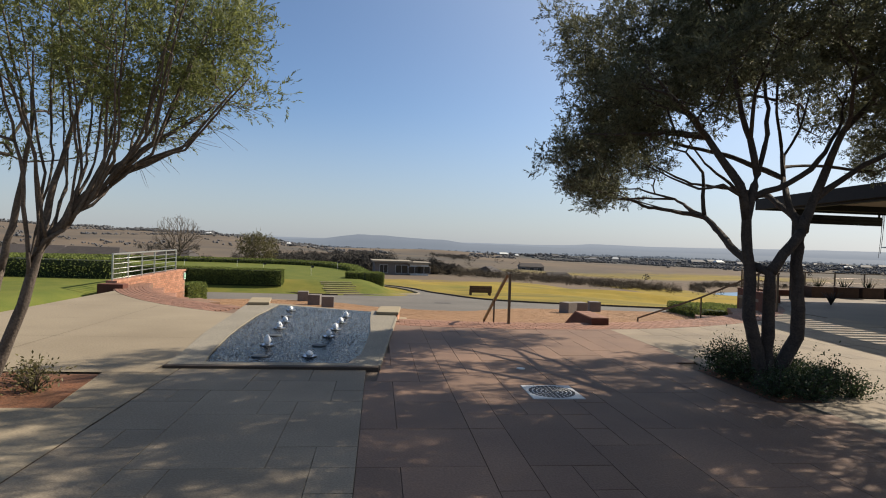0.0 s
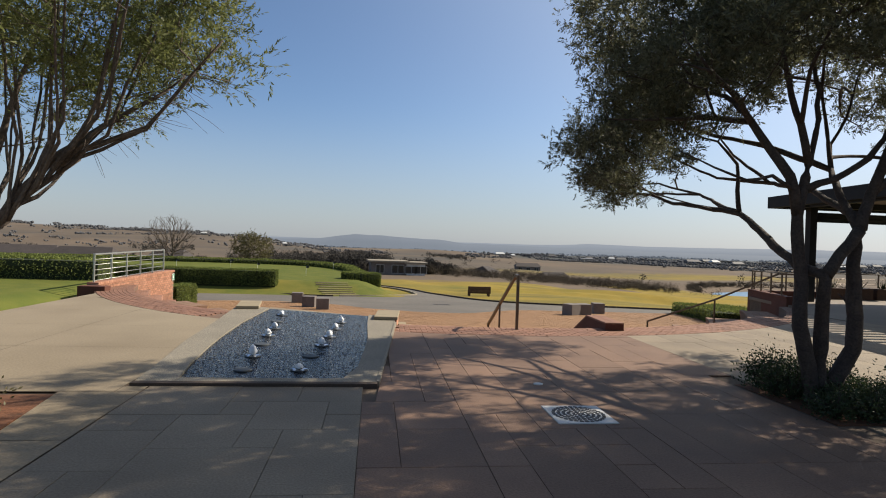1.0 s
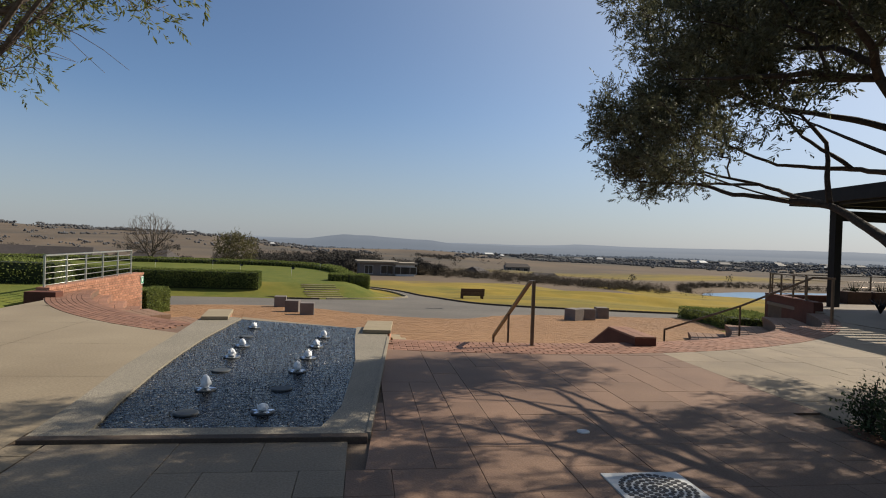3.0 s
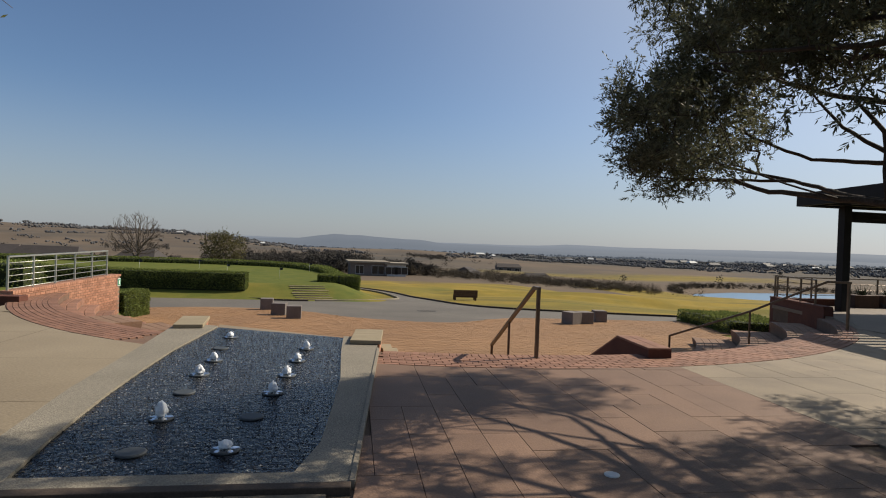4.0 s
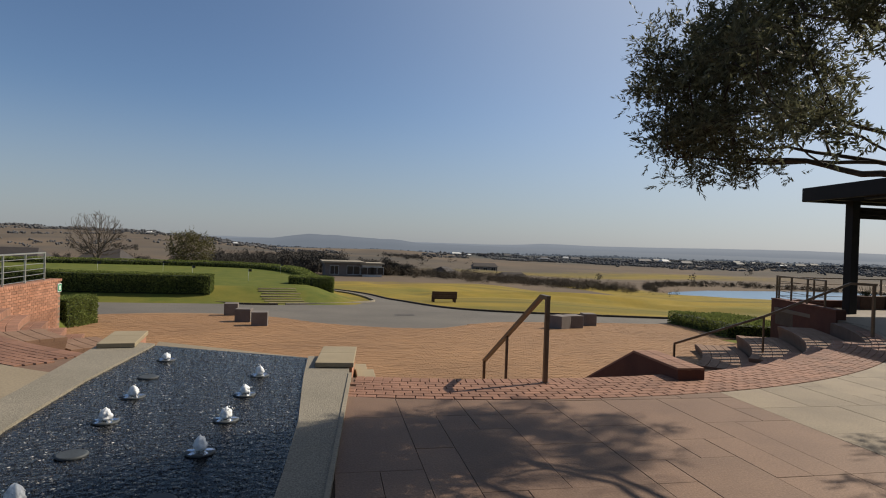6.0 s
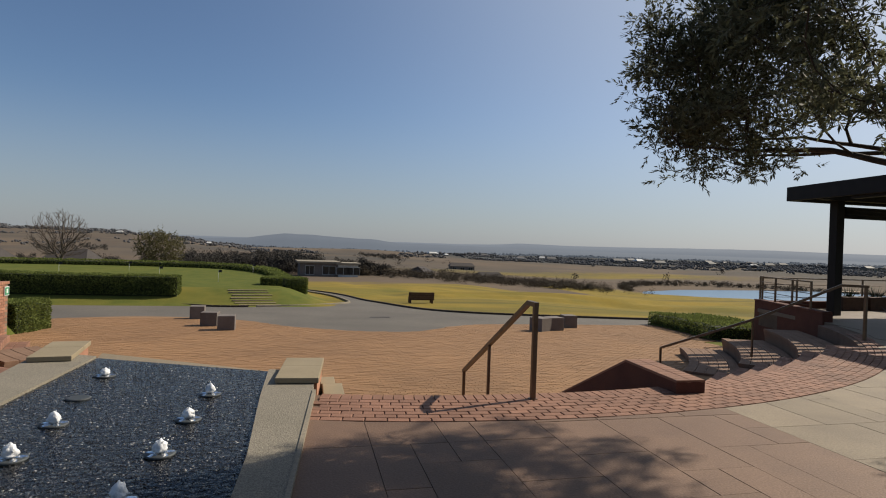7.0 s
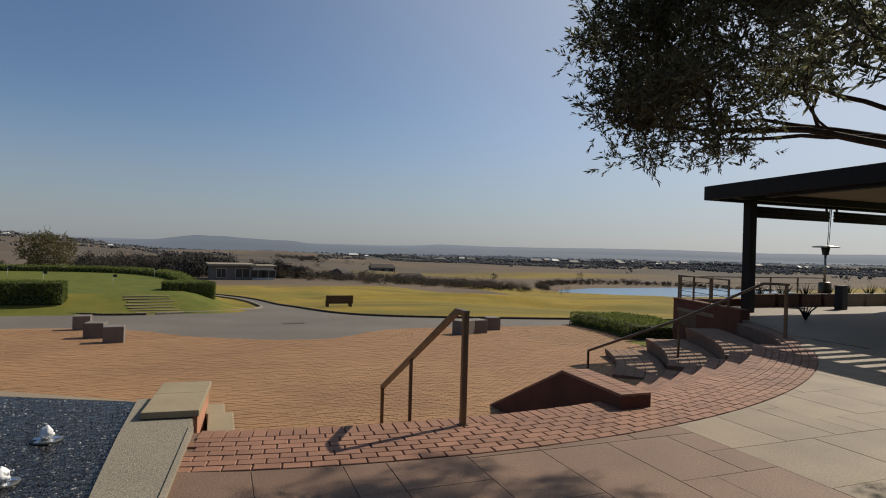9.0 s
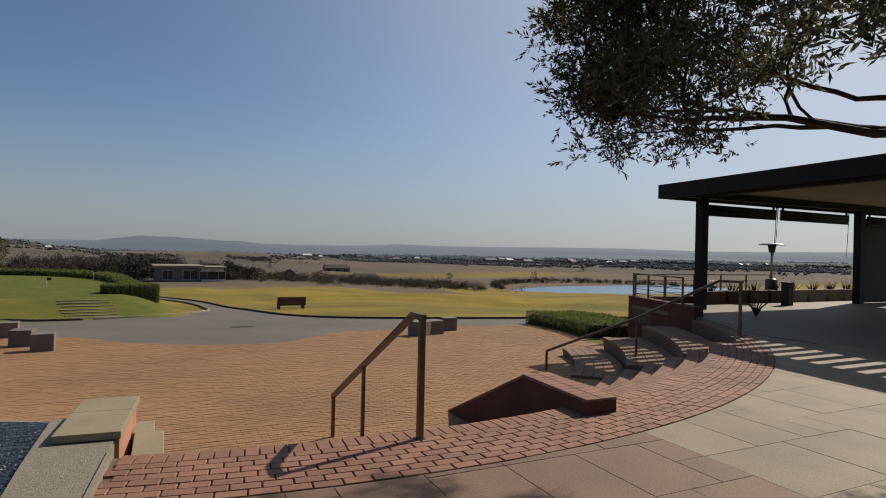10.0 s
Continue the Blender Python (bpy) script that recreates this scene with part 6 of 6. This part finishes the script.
for x, y in ((-9.2, 46.5), (-5.2, 44.0), (-16, 49), (-12.5, 52), (-3.8, 52)):
    fl = tagged(empty("golf_flag", x, y, land_z(x, y)), "small putting-green marker flag on a thin pole", "flag", group="putting flags")
    pole = part("pole", tube(bmesh.new(), [(0, 0, 0), (0, 0, 0.75)], 0.009, 6), M["white_paint"], fl)
    bm = bmesh.new()
    prism(bm, [(0, -0.01), (0.2, -0.004), (0.2, 0.004), (0, 0.01)], 0.6, 0.75)
    part("cloth", bm, M["flag"], pole)

# ---- floor grating ----
grate = tagged(empty("floor_grating", 1.773, 5.41, 0.0), "square pale metal floor plate with a round pierced grating", "grating")
part("plate", boxed(-0.283, 0.283, -0.283, 0.283, -0.02, 0.008, bevel=0.004), M["white_metal"], grate, "pale metal plate")
# flat dark caps on the plate stand for the shaded holes
bm = bmesh.new()
bmesh.ops.create_cone(bm, cap_ends=True, segments=6, radius1=0.027, radius2=0.027, depth=0.004)
bmesh.ops.scale(bm, vec=(0.75, 0.86, 1.0), verts=bm.verts)
shade_cap = part("opening", bm, M["bag"], grate)
shade_cap.location = (0, 0, 0.009)
for r in range(1, 6):
    n = 6 * r
    for k in range(n):
        a = 2 * math.pi * (k + 0.5 * (r % 2)) / n
        ob = new("opening", shade_cap.data)
        ob.parent = grate
        ob.matrix_basis = pose(0.047 * r * math.cos(a), 0.047 * r * math.sin(a), 0.009, 0, 0, math.degrees(a))
cover = tagged(link_mesh("inspection_cap", tube(bmesh.new(), [(0, 0, -0.02), (0, 0, 0.006), (0, 0, 0.009)], [0.055, 0.055, 0.045], 20), M["white_metal"]), "small round pale metal cap in the paving", "cap")
cover.matrix_basis = pose(1.72, 6.6, 0.0)

# ---- terrace things ----
heater = tagged(empty("patio_heater", 19.95, 20.0, 0.0), "tall steel patio heater with a round reflector", "heater")
part("tank", tube(bmesh.new(), [(0, 0, 0), (0, 0, 0.75), (0, 0, 0.8)], [0.2, 0.2, 0.14], 20), M["steel"], heater)
part("pole", tube(bmesh.new(), [(0, 0, 0.8), (0, 0, 1.75)], 0.04, 10), M["galvanised"], heater)
part("burner", tube(bmesh.new(), [(0, 0, 1.72), (0, 0, 1.98)], [0.09, 0.14], 16), M["iron"], heater)
part("reflector", tube(bmesh.new(), [(0, 0, 1.98), (0, 0, 2.02), (0, 0, 2.06)], [0.42, 0.4, 0.08], 28), M["galvanised"], heater)
for k in range(9):
    x = 16.6 + k * 1.05
    pl = tagged(empty("planter", x, 19.75, 0.0), "low square concrete planter with spiky plants", "planter", group="terrace planters")
    part("pot", boxed(-0.45, 0.45, -0.22, 0.22, 0, 0.42, bevel=0.02), M["kerb"] if k > 3 else M["timber"], pl)
    bm = bmesh.new()
    for q in range(26):
        a, t = random.uniform(0, 6.28), random.uniform(0.05, 0.35)
        tube(bm, [(t * math.cos(a) * 0.4, t * math.sin(a) * 0.3, 0.4), (t * math.cos(a), t * math.sin(a), 0.42 + random.uniform(0.15, 0.38))], [0.012, 0.002], 4)
    tagged(part("spiky_growth", bm, M["leaf_shrub"], pl), kind="stuff")
bin_ob = tagged(empty("bin", 18.9, 18.7, 0.0), "slim dark bin on the terrace", "bin")
part("body", boxed(-0.13, 0.13, -0.13, 0.13, 0, 0.72, bevel=0.02), M["bag"], bin_ob)
part("lid", boxed(-0.14, 0.14, -0.14, 0.14, 0.72, 0.76, bevel=0.01), M["bag"], bin_ob)
pot = tagged(empty("plant_stand", 14.4, 16.5, 0.0), "dark spiky plant in a low stand", "plant")
bm = bmesh.new()
for q in range(16):
    a = q * 0.393 + random.uniform(-0.1, 0.1)
    tube(bm, [(0, 0, 0.02), (0.12 * math.cos(a), 0.12 * math.sin(a), 0.25), (0.3 * math.cos(a), 0.3 * math.sin(a), 0.42)], [0.02, 0.015, 0.003], 4)
part("leaves", bm, M["bag"], pot)

# ---- far houses, trees and bush ----


def house(x, y, w, d, h, turn, flat, seed, wall="house_wall", roof="house_roof", label="single-storey house with a dark roof on the estate", sunk=0.3):
    ob = tagged(empty("house", x, y, land_z(x, y) - sunk, turn), label, "house", group="estate houses")
    part("wall", boxed(-w / 2, w / 2, -d / 2, d / 2, 0, h), M[wall], ob)
    if flat:
        part("roof", boxed(-w / 2 - 0.5, w / 2 + 0.5, -d / 2 - 0.5, d / 2 + 0.5, h, h + 0.35), M[roof], ob)
    else:
        bm = bmesh.new()
        v = [bm.verts.new(c) for c in ((-w / 2 - 0.5, -d / 2 - 0.5, h), (w / 2 + 0.5, -d / 2 - 0.5, h), (w / 2 + 0.5, d / 2 + 0.5, h), (-w / 2 - 0.5, d / 2 + 0.5, h), (-w / 2 + 1, 0, h + d * 0.28), (w / 2 - 1, 0, h + d * 0.28))]
        for f in ((0, 1, 5, 4), (1, 2, 5), (2, 3, 4, 5), (3, 0, 4), (3, 2, 1, 0)):
            bm.faces.new([v[i] for i in f])
        part("roof", bm, M[roof], ob)
    rr = random.Random(seed)
    n = max(2, int(w / 4))
    for k in range(n):
        cx = -w / 2 + (k + 0.5) * w / n
        ww = rr.uniform(0.8, 1.4)
        win = part("window", boxed(cx - ww, cx + ww, -d / 2 - 0.06, -d / 2 + 0.05, 0.7, h - 0.5), M["house_white"], ob, "pale window frame")
        for px0, px1 in ((cx - ww + 0.07, cx - 0.035), (cx + 0.035, cx + ww - 0.07)):
            part("pane", boxed(px0, px1, -d / 2 - 0.08, -d / 2 - 0.055, 0.78, h - 0.58), M["glass_dark"], win)
    return ob


house(2.6, 128, 7.6, 8, 3.0, 4, True, 1, wall="grey_stone", roof="kerb", label="flat-roofed grey house below the fairway")
house(8.4, 127, 4.0, 6, 2.8, 4, True, 2, wall="house_white", roof="kerb", label="white-walled wing of a flat-roofed house")
house(29, 152, 4.8, 5.0, 2.8, 50, False, 3, roof="dark_roof", label="gabled house with a brown roof", sunk=1.3)
house(62, 197, 9, 5, 2.2, -8, False, 4, wall="grey_stone", roof="dark_roof", label="low grey house behind the scrub", sunk=1.0)
house(88, 330, 14, 7, 3, -5, False, 5, wall="grey_stone", roof="dark_roof", label="low grey house behind the scrub", sunk=1.0)
for i, (x, y, w) in enumerate(((-52, 112, 11), (-64, 116, 12), (-42, 126, 7), (-84, 124, 13))):
    house(x, y, w, 8, 2.3, random.uniform(-6, 6), False, 20 + i, wall="grey_stone", roof="dark_roof", label="low house with a dark brown roof beyond the hedge")
for i, (a, d) in enumerate(((-15.7, 760), (-12.4, 820), (-9.4, 780), (-8.6, 800), (-7.1, 770), (-6.2, 810), (13.5, 850))):
    house(d * math.sin(radians(a)), d * math.cos(radians(a)), 6 + i % 3 * 2, 6, 2.6, 12 * (i % 4) - 18, False, 60 + i, roof="house_roof" if i % 3 else "house_white", label="small pale house among far trees", sunk=0.6)
hrng = random.Random(77)
for k in range(46):
    x, y = hrng.uniform(150, 900), hrng.uniform(560, 900)
    house(x, y, hrng.uniform(8, 16), 8, hrng.uniform(2.8, 3.8), hrng.uniform(-20, 20), hrng.random() < 0.5, 40 + k, wall=hrng.choice(["house_wall", "grey_stone", "house_wall"]), roof=hrng.choice(["house_roof", "house_roof", "house_roof", "house_roof", "house_white"]))


def clumps(name, spots, material, seed, label, squash=0.75, wide=1.0):
    """Many bushes and trees far off, each a handful of rough tufts."""
    rr = random.Random(seed)
    b = Batch()
    ico = bmesh.new()
    bmesh.ops.create_icosphere(ico, subdivisions=1, radius=1.0)
    iv, jf = [v.co.copy() for v in ico.verts], [tuple(v.index for v in f.verts) for f in ico.faces]
    ico.free()
    for x, y, r in spots:
        z = land_z(x, y)
        for _ in range(rr.randint(4, 8)):
            s = r * rr.uniform(0.22, 0.5)
            ox, oy, oz = rr.gauss(0, r * 0.6 * wide), rr.gauss(0, r * 0.5), rr.uniform(0.1, 0.9) * r
            b.add([(x + ox + v.x * s * rr.uniform(0.7, 1.3), y + oy + v.y * s * rr.uniform(0.7, 1.3), z + oz * squash + v.z * s * squash * rr.uniform(0.7, 1.35)) for v in iv], jf)
    return tagged(b.make(name, material), label, "bushes", kind="stuff")


def leafy(name, spots, material, seed, label, per, leaf, tall=1.0):
    """Bushes and trees in the middle distance: loose tufts of leaves over short stems."""
    rng = np.random.default_rng(seed)
    pts, ways = [], []
    for x, y, r in spots:
        z = land_z(x, y)
        n = rng.integers(4, 8)
        heads = np.column_stack([rng.normal(0, r * 0.5, n), rng.normal(0, r * 0.4, n), r * tall * rng.uniform(0.25, 1.15, n)])
        for h in heads:
            m = per // n
            off = rng.normal(size=(m, 3)) * r * np.array([0.22, 0.22, 0.2 * tall])
            q = h + off + np.array([x, y, z])
            q[:, 2] = np.maximum(q[:, 2], z + 0.05)
            pts.append(q)
            ways.append(off / r + rng.normal(size=(m, 3)) * 0.3 + np.array([0, 0, 0.2]))
    return tagged(leaf_mesh(name, np.vstack(pts), np.vstack(ways), leaf, leaf * 0.7, material, None, rng), label, "bushes", kind="stuff")


crng = random.Random(9)
spots = []
for k in range(420):                      # dry scrub at the foot of the fairway
    x = crng.uniform(12, 78)
    spots.append((x, 134 + 0.12 * abs(x - 30) + crng.gauss(10, 9), crng.uniform(0.7, 1.9)))
for k in range(260):                      # reeds on the far bank of the pond
    a = crng.uniform(0.1, 3.0)
    spots.append((145 + 49 * math.cos(a), 158 + 31 * math.sin(a) + crng.uniform(0, 6), crng.uniform(0.5, 1.3)))
leafy("scrub", spots, M["dry_bush"], 1, "dry brown scrub and reeds", 170, 0.2)
spots, hazy = [], []
for k in range(150):
    d = crng.uniform(260, 1000)
    a = radians(crng.uniform(-50, 58))
    (spots if d < 480 else hazy).append((d * math.sin(a), d * math.cos(a), crng.uniform(1.5, 3.0)))
for d0, r0 in ((310, 1.5), (430, 1.8), (560, 2.2), (720, 2.8), (900, 3.4), (990, 4.2)):   # belts of wood in the valley
    for k in range(900):
        a = crng.uniform(-52, 60 if d0 > 500 else 9)
        if a < -5 and crng.random() < (0.2 if d0 > 950 else 0.6):
            continue
        if noise.noise((a * 0.13, d0 * 0.37, 1.7)) < (-0.06 if d0 > 500 else 0.12):
            continue
        d = d0 + crng.gauss(0, 16) + 60 * noise.noise((a * 0.06, d0 * 0.1, 0.3))
        (spots if d0 < 500 else hazy).append((d * math.sin(radians(a)), d * math.cos(radians(a)), r0 * crng.uniform(0.6, 1.2)))
for k in range(1500):                     # the wooded belt round the far houses
    a, d = crng.uniform(20, 60), crng.uniform(600, 900)
    if noise.noise((a * 0.3, d * 0.01, 2.2)) > -0.1 - 0.012 * (a - 40):
        hazy.append((d * math.sin(radians(a)), d * math.cos(radians(a)), crng.uniform(1.6, 3.2)))
for k in range(420):                      # trees along the brow of the west hillside
    a = radians(-40 + 35 * k / 420)
    if noise.noise((a * 14.0, 0.0, 6.1)) < -0.12:
        continue
    d = max(range(500, 1500, 50), key=lambda q: (land_z(q * math.sin(a), q * math.cos(a)) - 1.6) / q) + crng.uniform(-70, 40)
    hazy.append((d * math.sin(a), d * math.cos(a), crng.uniform(2.5, 5.5)))
leafy("woods", spots, M["far_wood"], 2, "far belts of grey-brown trees", 60, 0.7)
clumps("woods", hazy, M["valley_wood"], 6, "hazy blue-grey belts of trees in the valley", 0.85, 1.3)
near_wood = [(crng.uniform(-160, -30), crng.uniform(118, 260), crng.uniform(1.2, 2.6)) for k in range(60)]
spots = [(crng.uniform(-30, 4), crng.uniform(150, 200), crng.uniform(1.8, 3.2)) for k in range(64)]
spots += near_wood + [(crng.uniform(-8, 20), crng.uniform(134, 142), crng.uniform(1.2, 2.2)) for k in range(24)]
leafy("woods", spots, M["far_wood"], 3, "grey-brown trees and bush round the houses", 1500, 0.3, 1.25)
spots = []
for k in range(2600):                     # the wooded floor of the valley
    d = crng.uniform(1150, 2700)
    a = crng.uniform(-52, 60)
    if a < -5 or noise.noise((a * 0.1, d * 0.004, 5)) < 0.05:
        continue
    spots.append((d * math.sin(radians(a)), d * math.cos(radians(a)), crng.uniform(5, 9)))
# haze on these woods is in the glowing material
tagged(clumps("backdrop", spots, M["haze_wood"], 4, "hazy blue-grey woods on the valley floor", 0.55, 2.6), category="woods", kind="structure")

rng = np.random.default_rng(31)
x, y = -21.5, 64.0
bare = tagged(empty("tree", x, y, land_z(x, y)), "bare leafless winter tree behind the hedge", "tree")
targets = crown_points(rng, 1000, (0, 0, 3.2), (2.5, 2.3, 2.3), lambda a, b: 1.3, 0.3, (0, 0), 2.0)
grow_tree(bare, [(None, [(0, 0, -0.2), (0.1, 0, 0.8), (0.3, 0, 1.6), (0.8, 0, 2.4), (1.1, 0.3, 3.4)]), (1, [(0.1, 0, 0.8), (-0.4, 0.2, 1.5), (-1.0, 0.2, 2.4), (-1.4, 0.2, 3.2)]), (1, [(0.3, 0, 1.6), (0.1, 0.1, 2.5), (-0.1, 0, 3.7)])], targets, 0.009, rng, M["bark_grey"], power=0.42, trunk_r=0.2, follow=0.08, pull=0.7)
x, y = -13.4, 65.0
bush = tagged(empty("tree", x, y, land_z(x, y)), "small round thorn tree with thin olive foliage", "tree")
targets = crown_points(rng, 240, (0, 0, 2.6), (2.1, 1.9, 1.45), lambda a, b: 1.1, 0.3, (0, 0), 2.0)
ends, tp, tq, trd = grow_tree(bush, [(None, [(0, 0, -0.2), (0.1, 0, 0.8), (0.2, 0, 1.6)])], targets, 0.010, rng, M["bark_grey"], trunk_r=0.16)
foliage(bush, ends, rng, 4, 0.36, 7, 0.15, 0.06, M["leaf_dry"], "thin olive foliage")

# ---- pieces of walls and paving ----
for name, me, m, parent in LATE:
    piece(name, me, m, parent)
